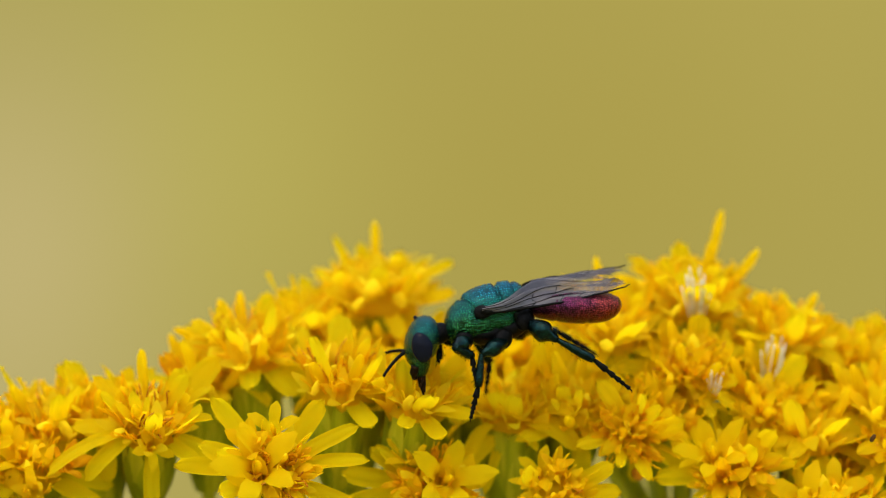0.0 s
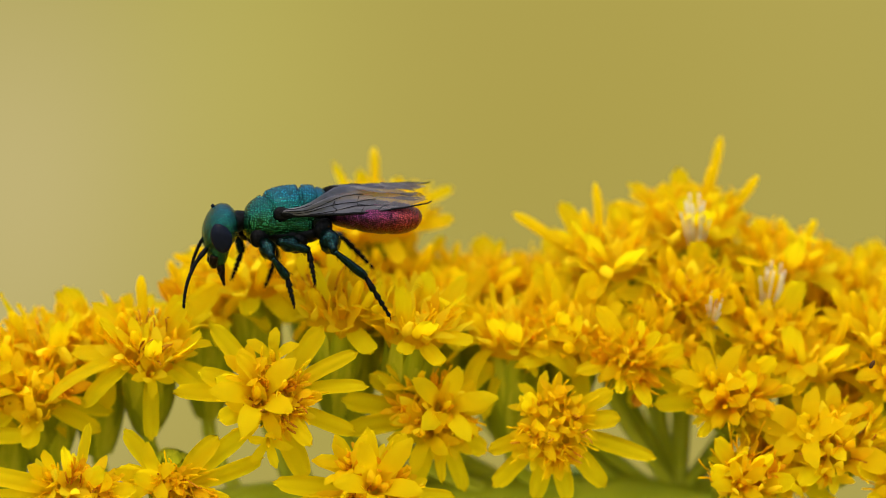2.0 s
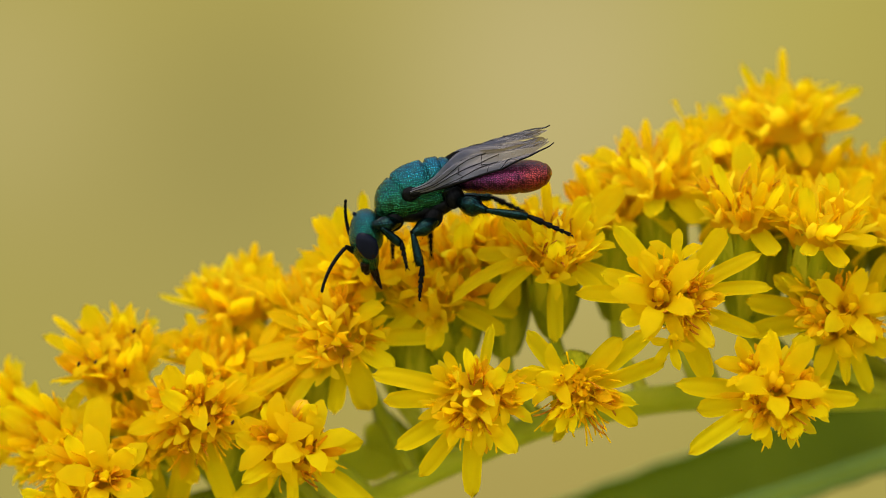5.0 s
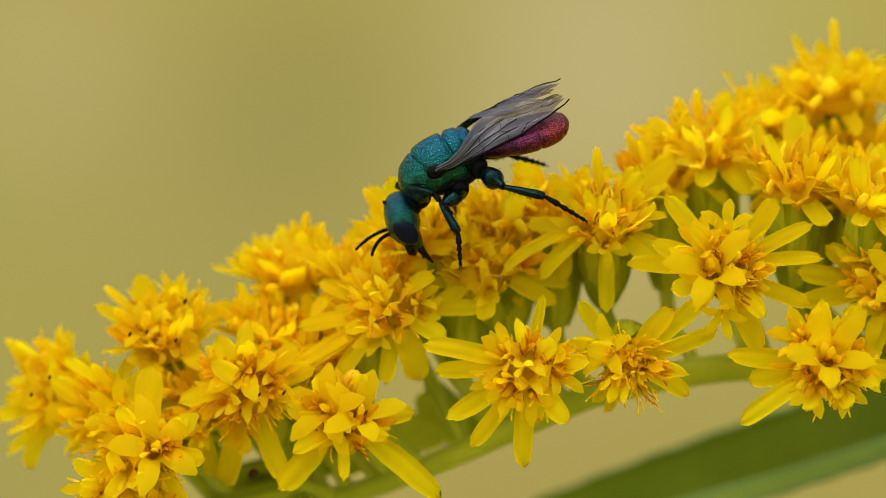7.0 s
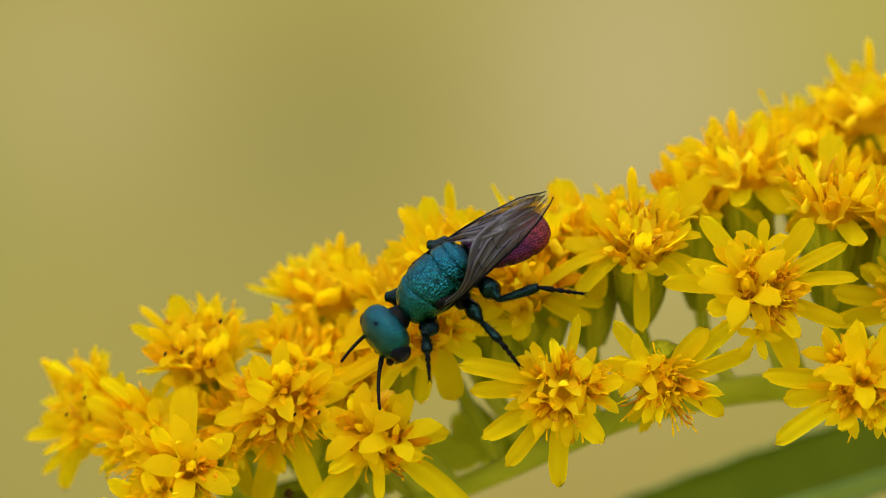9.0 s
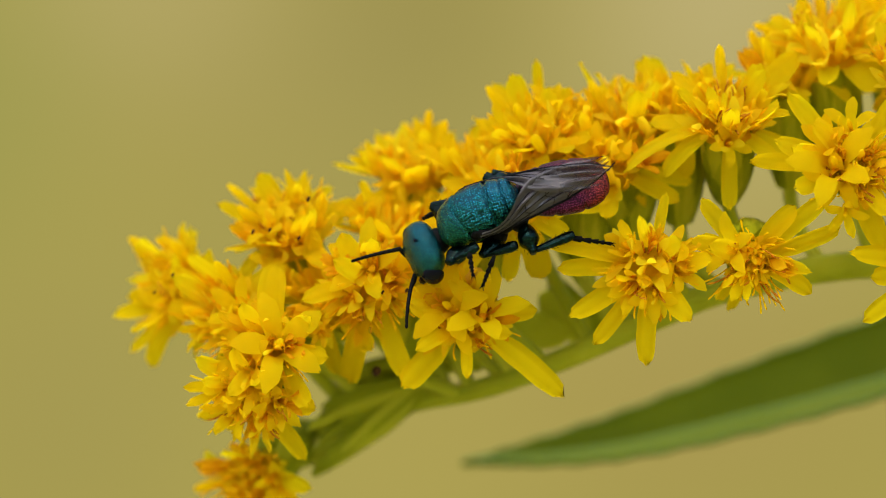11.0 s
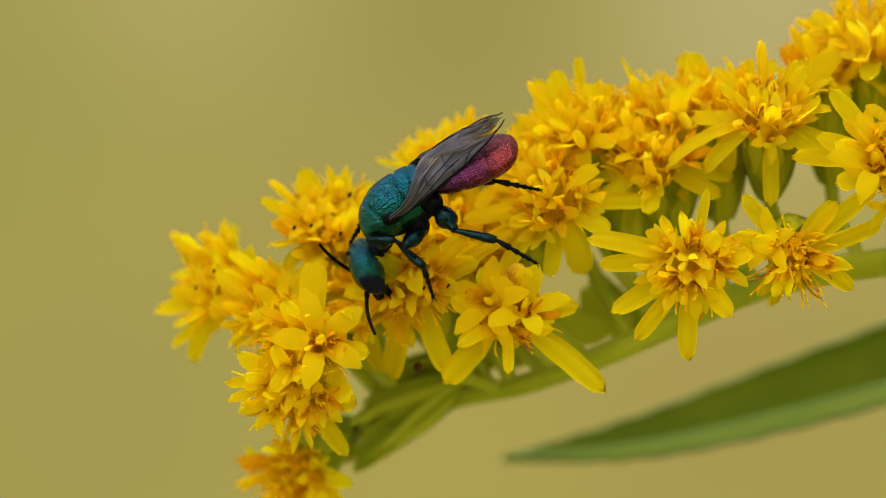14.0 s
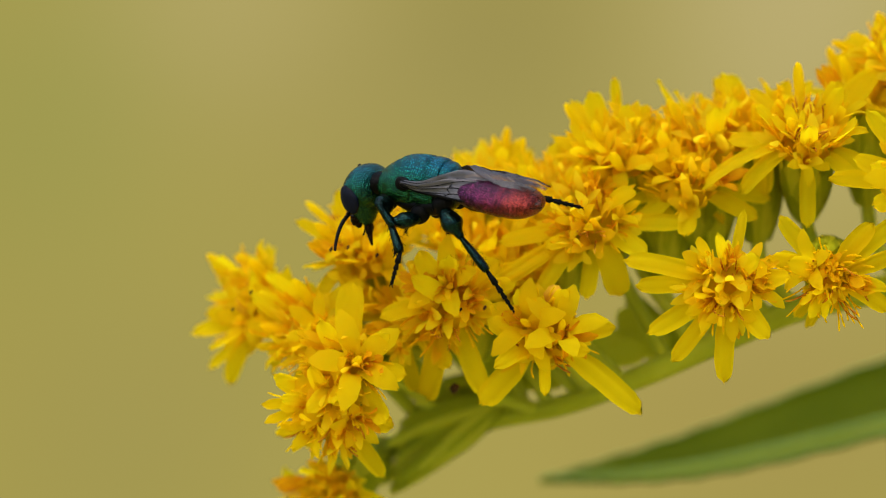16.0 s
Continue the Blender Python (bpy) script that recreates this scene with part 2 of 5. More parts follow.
def rolled_mesh():
    """A ray floret still rolled up into a rod."""
    v, f = tube([(t, 0.02 * math.sin(3 * t), 0.05 * t * t) for t in (0, 0.15, 0.4, 0.65, 0.85, 0.95, 1.0)],
                [0.30, 0.36, 0.42, 0.48, 0.46, 0.34, 0.12], 10)
    v = [(p[0], p[1], p[2] + 0.012 * math.cos(6 * math.atan2(p[1], p[2] + 1e-6))) for p in v]
    return mesh_of("rolled_petal", [(p[0], p[1], p[2] * 0.24) for p in v], f, PETAL)


ROLLED = rolled_mesh()


def star_mesh(name, spread, material, seed, slim=1.0, lobe_len=0.62, wide_lobe=0.135):
    """A disc floret: a funnel that opens into five pointed lobes."""
    rnd = random.Random(seed)
    rings = [(0.0, 0.09), (0.35, 0.11), (0.52, 0.17), (0.70, 0.24)]
    n = 20
    verts, faces = [], []
    for x, r in rings:
        for i in range(n):
            a = 2 * math.pi * i / n
            verts.append((x, r * slim * math.cos(a), r * slim * math.sin(a)))
    for r in range(len(rings) - 1):
        for i in range(n):
            j = (i + 1) % n
            faces.append((r * n + i, r * n + j, (r + 1) * n + j, (r + 1) * n + i))
    base = (len(rings) - 1) * n
    for lobe in range(5):
        jig = rnd.uniform(-0.12, 0.12)
        length = lobe_len * rnd.uniform(0.85, 1.1)
        prev = [base + (4 * lobe + k) % n for k in range(5)]
        ac = 2 * math.pi * (4 * lobe + 2) / n
        for step, wide in ((0.34, 1.05), (0.70, 0.85), (1.0, 0.10)):
            row = []
            tilt = spread * (0.5 + 0.7 * step) + jig
            out = 0.24 * slim + math.sin(tilt) * length * step
            x = 0.70 + math.cos(tilt) * length * step
            for k in range(5):
                s = (k - 2) / 2
                y = s * wide_lobe * slim * wide * (1 + 0.35 * step)
                fold = 0.03 * (1 - abs(s))
                p = Vector((x + fold * 0.5, out - fold, y))
                row.append(len(verts))
                c, si = math.cos(ac), math.sin(ac)
                verts.append((p.x, p.y * c - p.z * si, p.y * si + p.z * c))
            for k in range(4):
                faces.append((prev[k], prev[k + 1], row[k + 1], row[k]))
            prev = row
    v2, f2 = tube([(0.35, 0, 0), (0.8, 0.01, 0), (0.98, 0.0, 0.015)], [0.05, 0.07, 0.03], 6)
    v, f = joined([(verts, faces), (v2, f2)])
    return mesh_of(name, v, f, material)


STARS = [star_mesh("floret", 0.95, PETAL, 1, 0.95, 0.60, 0.15), star_mesh("floret", 0.7, PETAL, 2, 0.95, 0.64, 0.145), star_mesh("floret", 1.15, PETAL, 3, 0.9, 0.58, 0.155)]
ERECT = [star_mesh("floret", 0.55, FLORET, 4, 0.95, 0.56), star_mesh("floret", 0.75, FLORET, 5, 0.9, 0.56), star_mesh("floret", 0.3, FLORET, 6, 0.95, 0.56)]
OLDS = [star_mesh("floret", 0.35, OLD, 7, 0.8, 0.5), star_mesh("floret", -0.1, OLD, 8, 0.85, 0.5), star_mesh("floret", 0.7, OLD, 9, 0.8, 0.5)]


def cup_mesh(name, length, wide):
    """The green cup under a head, along -z, of overlapping pointed bracts."""
    prof = [(-length, 0.28), (-length * 0.9, 0.52), (-length * 0.7, 0.74), (-length * 0.35, 0.88), (-length * 0.08, 0.92), (0, 0.80), (0.04 * length, 0.45), (0.07 * length, 0.02)]
    n = 16
    verts, faces = [], []
    for z, r in prof:
        for i in range(n):
            a = 2 * math.pi * i / n
            verts.append((r * wide * math.cos(a), r * wide * math.sin(a), z))
    for r in range(len(prof) - 1):
        for i in range(n):
            j = (i + 1) % n
            faces.append((r * n + i, r * n + j, (r + 1) * n + j, (r + 1) * n + i))
    pieces = [(verts, faces)]
    for row, (z0, z1, cnt) in enumerate(((-0.98, -0.50, 6), (-0.85, -0.22, 7), (-0.66, 0.10, 8))):
        for k in range(cnt):
            a = 2 * math.pi * (k + 0.5 * row) / cnt
            v, f = [], []
            for i in range(6):
                t = i / 5
                z = (z0 + (z1 - z0) * t) * length
                zz = min(0, z / length)
                r = wide * (0.95 * (1 - abs(zz) ** 3 * 0.62) + 0.05 + 0.02 * (2 - row))
                w = wide * 0.40 * math.sin(math.pi * (0.16 + 0.80 * t)) ** 0.8
                for s in (-1, 0, 1):
                    aa = a + s * w / max(r, 1e-9)
                    rr = r * (1.05 if s == 0 else 1.0) + wide * 0.04
                    v.append((rr * math.cos(aa), rr * math.sin(aa), z))
            for i in range(5):
                for s in range(2):
                    f.append((i * 3 + s, i * 3 + s + 1, i * 3 + s + 4, i * 3 + s + 3))
            pieces.append((v, f))
    v, f = joined(pieces)
    return mesh_of(name, v, f, GREEN)


CUP = cup_mesh("flower_head", 190 * U, 46 * U)


def style_mesh(name, count, reach, seed, material, curl=1.0, thick=1.6, wide=0.6):
    """Loose curling threads that stand out of a disc."""
    rnd = random.Random(seed)
    out = []
    for _ in range(count):
        a, r = rnd.uniform(0, 6.283), rnd.uniform(0.05, 1) ** 0.5 * wide
        d = Vector((math.cos(a) * r * 0.8, math.sin(a) * r * 0.8, 1)).normalized()
        side = d.cross(Vector((rnd.uniform(-1, 1), rnd.uniform(-1, 1), rnd.uniform(-0.4, 0.4)))).normalized()
        h = reach * rnd.uniform(0.6, 1.1)
        p0 = Vector((math.cos(a), math.sin(a), 0)) * r * reach * 0.62
        bend = rnd.uniform(0.2, 1.0) * curl
        pts = [p0 + d * h * t + side * h * 0.42 * bend * t ** 2.5 - d * h * 0.5 * max(0, t - 0.75) * bend for t in (0, 0.3, 0.6, 0.8, 0.92, 1)]
        out.append(tube(pts, [thick * U, thick * U, thick * U, thick * 1.1 * U, thick * 1.3 * U, thick * 0.7 * U], 4))
    v, f = joined(out)
    return mesh_of(name, v, f, material)


THREADS = [style_mesh("threads", 58, 84 * U, s, FLORET, 0.5, 1.6, 0.9) for s in (7, 8)]
STYLES = [style_mesh("style_tuft", 15, 86 * U, s, STYLE) for s in (1, 2)]
TUFT = style_mesh("pappus", 15, 80 * U, 5, PAPPUS, 0.10, 2.0, 0.42)


def bundle_mesh(seed, count=20, splay=0.66, wide=1.0, lobe=1.0, material=None):
    """The packed tubular florets of a disc: one unit wide at the foot, one unit long, along z; some still closed."""
    rnd = random.Random(seed)
    pieces = []
    for i in range(count):
        r, b = math.sqrt(i / count), i * 2.399963 + rnd.uniform(-0.25, 0.25)
        q = Vector((math.cos(b), math.sin(b), 0))
        d = (q * r * splay + Vector((rnd.uniform(-0.12, 0.12), rnd.uniform(-0.12, 0.12), 1))).normalized()
        side = d.orthogonal().normalized()
        other = d.cross(side)
        foot, tall = q * r * 0.72 - Vector((0, 0, 0.25)), rnd.uniform(0.72, 1.16) * (1.05 - 0.2 * r) + 0.2
        shut = rnd.random() < (0.3 if lobe < 1.2 else 0.08)
        w, n, spin = wide * rnd.uniform(1.05, 1.5), 5, rnd.uniform(0, 6.283)
        rings = [(0.0, 0.09), (0.45, 0.12), (0.72, 0.17), (0.86, 0.18), (0.96, 0.12), (1.0, 0.03)] if shut else [(0.0, 0.09), (0.45, 0.11), (0.68, 0.15), (0.80, 0.19)]
        v, f = [], []
        for t, rad in rings:
            for k in range(n):
                a = spin + 2 * math.pi * k / n
                v.append(foot + d * tall * t + (side * math.cos(a) + other * math.sin(a)) * rad * w)
        for m in range(len(rings) - 1):
            for k in range(n):
                h = (k + 1) % n
                f.append((m * n + k, m * n + h, (m + 1) * n + h, (m + 1) * n + k))
        if not shut:
            top = (len(rings) - 1) * n
            for k in range(n):
                h = (k + 1) % n
                a = spin + 2 * math.pi * (k + 0.5) / n
                out = (side * math.cos(a) + other * math.sin(a))
                tilt, long = rnd.uniform(0.2, 1.1), lobe * rnd.uniform(0.28, 0.5)
                tip = foot + d * (tall * 0.80 + long * math.cos(tilt)) + out * (0.17 * w + long * math.sin(tilt))
                root, span = (v[top + k] + v[top + h]) / 2, v[top + h] - v[top + k]
                low, mid = root * 0.62 + tip * 0.38 - out * 0.03 * lobe, root * 0.28 + tip * 0.72
                e = len(v)
                v += [low - span * 0.44, low + span * 0.44, mid - span * 0.30, mid + span * 0.30, tip - span * 0.06, tip + span * 0.06]
                f += [(top + k, top + h, e + 1, e), (e, e + 1, e + 3, e + 2), (e + 2, e + 3, e + 5, e + 4)]
        pieces.append((v, f))
    verts, faces, rings, n = [], [], 6, 16
    for i in range(rings + 1):
        a = 0.5 * math.pi * i / rings
        for k in range(n):
            b = 2 * math.pi * k / n
            r = 0.95 + rnd.uniform(-0.05, 0.05)
            verts.append((math.cos(a) * math.cos(b) * r, math.cos(a) * math.sin(b) * r, math.sin(a) * 0.62 - 0.05))
    for i in range(rings):
        for k in range(n):
            faces.append((i * n + k, i * n + (k + 1) % n, (i + 1) * n + (k + 1) % n, (i + 1) * n + k))
    v, f = joined(pieces + [(verts, faces)])
    return mesh_of("disc", v, f, material or DISC)


BUNDLES = [bundle_mesh(s) for s in (1, 2, 3)]
OPEN = [bundle_mesh(s, 8, 0.95, 1.6, 1.8, LOBES) for s in (11, 12, 13, 14)]
CREST = [bundle_mesh(s, 12, 0.66, 1.35, 1.35, LOBES) for s in (21, 22, 23)]

# ---- the goldenrod ----
goldenrod = new("goldenrod")
tagged(goldenrod, "goldenrod spray with crowded golden-yellow flower heads on green stalks", "plant")
rand, loose = random.Random(5), random.Random(71)
ANCHORS = []


def flower(origin, cu, cv, deep, axis, tips, florets=12, disc=46, old=0.2, stars=(), styles=1, tuft=0, length=140, width=34, cup=1.0, size=(78, 54), fill=0, rod=None, ring=0):
    """A flower head. axis: the way it faces (along, down, to the viewer); tips: where each petal ends;
    stars: open florets standing out; fill: further petals on the far side."""
    cu, cv = cu + origin[0], cv + origin[1]
    if origin is EAST and deep < 2:
        deep += 1.9
    c = spot(cu, cv, deep)
    ax = Vector((axis[0], -axis[2], -axis[1])).normalized()
    side = ax.orthogonal().normalized()
    turn = axes(side, ax)
    turn = Matrix.Translation(c) @ turn
    head = part("flower_head", CUP, goldenrod, turn @ Matrix.Translation((0, 0, -6 * U)), scale=(cup, cup, cup))
    inv = head.matrix_basis.inverted()
    ANCHORS.append((c, ax, cup, deep))

    def add(name, me, x, z, at, scale, label="", tilt=None):
        m = Matrix.Translation(at) @ axes(x, z)
        if tilt:
            m = m @ tilt
        part(name, me, head, None, label).matrix_basis = inv @ m @ Matrix.Diagonal((*scale, 1))

    for i, tip in enumerate(tips):
        tu, tv = tip[0] + origin[0] - cu, tip[1] + origin[1] - cv
        kind = tip[2] if len(tip) > 2 else ""
        flat = math.hypot(tu, tv)
        full = max(length * rand.uniform(0.92, 1.06), flat * 1.02)
        out = math.sqrt(full * full - flat * flat)
        way = Vector((tu, 0, -tv)) / full
        a, b = way + Vector((0, -out / full, 0)), way + Vector((0, out / full, 0))
        d = a if abs(a.dot(ax) - 0.12) < abs(b.dot(ax) - 0.12) else b
        if "f" in kind:
            d = a
        if "b" in kind:
            d = b
        foot = (d - ax * d.dot(ax))
        foot = foot.normalized() * disc * 0.40 * U if foot.length > 1e-6 else Vector((0, 0, 0))
        end = c + d * full * U
        start = c + foot
        ln = (end - start).length
        w = width * rand.uniform(0.86, 1.12) * U
        nrm = ax + Vector((0, -0.5, 0.15)) + Vector([rand.uniform(-0.42, 0.42) for _ in range(3)])
        if "r" in kind:
            add("rolled_petal", ROLLED, end - start, nrm, start, (ln, w * 0.62, w * 2.6))
        elif "a" in kind:
            add("petal", ARCHED, end - start + ax * ln * 0.9, nrm, start, (ln * 1.25, w * 1.05, ln * 1.25))
        else:
            k = rand.randrange(6)
            if "w" in kind:
                w *= 1.3
            if "n" in kind:
                w *= 0.62
            if "n" in kind or "f" in kind:
                k = (0, 2, 3, 5)[k % 4]
            chord, tilt = CHORDS[k]
            add("petal", PETALS[k], end - start, nrm, start, (ln / chord, w, ln / chord * 0.9), tilt=tilt)
    for i in range(fill):
        a = rand.uniform(0, 6.283)
        d = (side * math.cos(a) + ax.cross(side) * math.sin(a) + ax * rand.uniform(-0.1, 0.5)).normalized()
        if d.y < 0.1:
            d.y = abs(d.y) + 0.2
        add("petal", PETALS[rand.randrange(6)], d, ax, c + d * disc * 0.4 * U, (length * 0.9 * U, width * U, length * 0.8 * U))
    for i in range(ring):
        a = 6.283 * (i + rand.uniform(-0.3, 0.3)) / ring
        d = (side * math.cos(a) + ax.cross(side) * math.sin(a) + ax * rand.uniform(-0.15, 0.6)).normalized()
        add("petal", PETALS[rand.randrange(6)], d, ax, c + d * disc * 0.4 * U, (length * 0.88 * U, width * U, length * 0.8 * U))
    other = ax.cross(side)
    upright = (ax.z > 0.6 or ax.x < -0.6) and size[0] > 50
    w, spin = disc * (0.90 if upright else 0.82) * U, Matrix.Rotation(rand.uniform(0, 6.283), 4, "Z")
    tall = (66 if upright else 76) * rand.uniform(0.92, 1.1) * U
    kind = CREST[rand.randrange(3)] if upright else BUNDLES[rand.randrange(3)] if old > 0.3 and not stars else OPEN[rand.randrange(4)]
    part("disc", kind, head, None, "packed golden tubular florets").matrix_basis = inv @ Matrix.Translation(c - ax * 4 * U) @ axes(side, ax) @ spin @ Matrix.Diagonal((w, w, tall, 1))
    florets, erect = (2, 8) if upright else (round(1 + florets * 0.1), 0)
    for i in range(erect):
        a = i * 2.399963 + rand.uniform(-0.4, 0.4)
        r = math.sqrt((i + 0.5) / erect)
        q = side * math.cos(a) + other * math.sin(a)
        d = (ax + q * (0.12 + 0.65 * r) + Vector([rand.uniform(-0.12, 0.12) for _ in range(3)])).normalized()
        ln = rand.uniform(98, 142) * U
        if rand.random() < 0.4:
            add("rolled_petal", ROLLED, d, q, c + q * r * disc * 0.5 * U - ax * 12 * U, (ln, 21 * U, 84 * U))
        else:
            k = (0, 2, 3, 5)[rand.randrange(4)]
            add("petal", PETALS[k], d, -q + ax * 0.2, c + q * r * disc * 0.5 * U - ax * 12 * U, (ln, width * rand.uniform(0.95, 1.35) * U, ln * 0.9))
    for i in range(florets):
        r = math.sqrt((i + 0.5) / florets)
        a = i * 2.399963 + rand.uniform(-0.3, 0.3)
        q = side * math.cos(a) + other * math.sin(a)
        d = (ax + q * r * 0.75 + Vector([rand.uniform(-0.18, 0.18) for _ in range(3)])).normalized()
        at = c + q * r * disc * 0.52 * U - ax * 12 * U * r
        wilt = rand.random() < old * 0.7
        me = OLDS[rand.randrange(3)] if wilt else (ERECT + STARS)[rand.randrange(5)]
        h = size[0] * rand.uniform(1.0, 1.3) * U
        w = size[1] * rand.uniform(1.1, 1.5) * U
        add("floret", me, d, q, at, (h, w, w))
    for i in range(round(2 + old * 7) if kind in OPEN else 0):
        a, r = loose.uniform(0, 6.283), loose.uniform(0.45, 1.0)
        q = side * math.cos(a) + other * math.sin(a)
        d = (ax + q * loose.uniform(0.2, 1.0) + Vector([loose.uniform(-0.4, 0.4) for _ in range(3)])).normalized()
        h, w = loose.uniform(44, 66) * U, loose.uniform(34, 56) * U
        add("floret", OLDS[loose.randrange(3)], d, q, c + q * r * disc * 0.85 * U + ax * loose.uniform(0, 26) * U, (h, w, w), "withered amber floret")
    m = Matrix.Translation(c) @ axes(side, ax) @ Matrix.Rotation(rand.uniform(0, 6.283), 4, "Z")
    part("threads", THREADS[rand.randrange(2)], head, inv @ m, "fine golden threads")["kind"] = "stuff"
    for s in stars:
        su, sv = s[0] + origin[0], s[1] + origin[1]
        e = spot(su, sv, deep - (s[2] if len(s) > 2 else 0.8))
        d = (e - c).normalized() * 0.5 + ax * 0.5 + Vector((rand.uniform(-0.3, 0.3), -0.25, rand.uniform(-0.1, 0.4)))
        ln = (s[3] if len(s) > 3 else 100) * U
        d.normalize()
        w = ln * 0.95
        add("floret", STARS[rand.randrange(3)], d, Vector((rand.uniform(-1, 1), 0, 1)), e - d * ln * 0.75, (ln, w, w), "open star-shaped yellow floret")
    if styles:
        m = Matrix.Translation(c) @ axes(side, ax)
        part("style_tuft", STYLES[rand.randrange(2)], head, inv @ m, "curled brown threads")["kind"] = "stuff"
    if tuft:
        m = Matrix.Translation(spot(cu + (rod[0] if rod else 0), cv + (rod[1] if rod else 60), deep - 1.5)) @ axes(side, ax) @ Matrix.Diagonal((tuft, tuft, tuft, 1))
        part("pappus", TUFT, head, None, "white silky hairs").matrix_basis = inv @ m
    return head


UP = (0, -1, 0.35)
# the near row
flower(MID, 935, 655, -0.8, (-0.05, 0.1, 1), [(748, 610), (768, 656), (790, 742), (832, 790), (926, 828), (1004, 748), (1042, 640), (962, 520, "n"), (915, 562, "n"), (985, 605)], 22, 62, 0.35, [(940, 700, 1.0, 70)], styles=1)
flower(MID, 1112, 640, -0.4, (0.0, 0.25, 1), [(1022, 532), (1003, 604), (1036, 612), (1190, 545), (1245, 530), (1270, 582), (1216, 660, "n"), (1217, 700), (1075, 733, "n"), (1054, 714, "n")], 22, 42, 0.9, styles=1)
flower(MID, 1285, 480, -0.6, (-0.1, -0.05, 1), [(1175, 345), (1218, 400), (1374, 350), (1438, 396), (1457, 458), (1434, 540), (1345, 626, "w"), (1350, 562), (1186, 515), (1108, 466), (1182, 440), (1152, 430)], 18, 56, 0.55, [(1258, 470, 1.2, 120), (1278, 560, 0.8, 60), (1285, 400, 0.8, 70)], styles=1)
flower(MID, 1072, 400, 1.2, (0.0, -0.75, 0.8), [(968, 306), (886, 487), (955, 495), (1073, 556, "f"), (1160, 472), (1196, 275, "w"), (1112, 332), (1178, 385), (930, 400), (1215, 470)], 22, 64, 0.45, [(1075, 435, 1.0, 60)], styles=1)
flower(MID, 1465, 645, -1.0, (0.0, 0.0, 1), [(1284, 628), (1308, 750), (1322, 672), (1426, 726), (1478, 706, "n"), (1550, 684), (1610, 655), (1520, 540), (1448, 530), (1405, 640), (1500, 720)], 20, 62, 0.55, [(1470, 625, 1.4, 120), (1420, 590, 0.9, 80), (1440, 690, 0.8, 70)], styles=1)
flower(EAST, 760, 730, -0.8, (0.0, -0.2, 1), [(688, 590, "w"), (652, 660, "n"), (590, 705), (590, 760), (640, 660), (768, 855, "n"), (848, 800), (812, 870), (870, 640), (720, 860)], 20, 60, 0.3, [(780, 715, 1.3, 115), (740, 770, 0.9, 90)], styles=0)
flower(EAST, 968, 752, -1.4, (0.0, 0.05, 1), [(1152, 812), (848, 796), (935, 885), (1062, 862), (1085, 740), (1072, 690), (860, 862), (995, 890), (908, 700)], 28, 70, 0.35, styles=1, size=(60, 42))
flower(EAST, 900, 610, 0.2, UP, [(775, 594), (1032, 545), (1000, 600), (955, 668, "a"), (812, 716, "a"), (845, 745, "n"), (835, 560)], 30, 66, 0.1, [(930, 640, 0.8, 50)], styles=0, fill=3)
flower(EAST, 1105, 635, -0.6, (0.0, -0.1, 1), [(1042, 540), (988, 596), (1002, 660), (1222, 708), (1195, 612), (1122, 566, "n"), (1152, 592), (1075, 695, "n"), (1130, 720)], 10, 36, 0.5, [(1098, 632, 0.8, 80)], styles=0)
flower(EAST, 1215, 530, 0.5, (0.0, -0.7, 0.8), [(1206, 652, "fw"), (1085, 560), (1075, 520), (1170, 470), (1265, 460), (1150, 500), (1290, 545), (1248, 610, "n")], 24, 60, 0.5, styles=1, tuft=0.55, rod=(40, 30), fill=2)
flower(EAST, 1290, 705, -1.0, (-0.1, -0.2, 1), [(1262, 590, "n"), (1300, 612), (1355, 628), (1395, 684, "n"), (1180, 668, "n"), (1145, 715), (1218, 772, "n"), (1388, 765, "w"), (1318, 660)], 16, 52, 0.1, [(1255, 670, 1.0, 100), (1320, 690, 0.9, 80)], styles=0)
flower(EAST, 1425, 650, -0.2, UP, [(1320, 610), (1290, 600), (1520, 640), (1465, 590), (1540, 700), (1395, 700), (1460, 730), (1380, 680)], 34, 70, 0.15, [(1420, 630, 0.9, 100)], styles=0, fill=2)
flower(EAST, 1480, 790, -1.6, (0.0, -0.3, 1), [(1300, 705, "w"), (1340, 770, "w"), (1395, 735), (1560, 705), (1585, 760), (1525, 700), (1400, 860), (1560, 830, "w")], 24, 60, 0.45, [(1420, 760, 1.1, 110), (1470, 740, 0.9, 90)], styles=1)
flower(EAST, 1310, 850, -1.8, (0.0, -0.2, 1), [(1248, 775), (1238, 826), (1300, 800), (1345, 800), (1390, 850), (1270, 920), (1350, 930)], 14, 50, 0.1, styles=0)
flower(EAST, 1585, 660, -0.8, (0.0, -0.3, 1), [(1465, 600), (1500, 670), (1500, 740), (1540, 560), (1660, 600), (1680, 690), (1590, 780)], 18, 56, 0.4, styles=1)
flower(EAST, 1600, 850, -1.6, (0.0, -0.3, 1), [(1500, 825), (1520, 890), (1560, 760), (1680, 800), (1690, 900)], 14, 50, 0.2, styles=0)
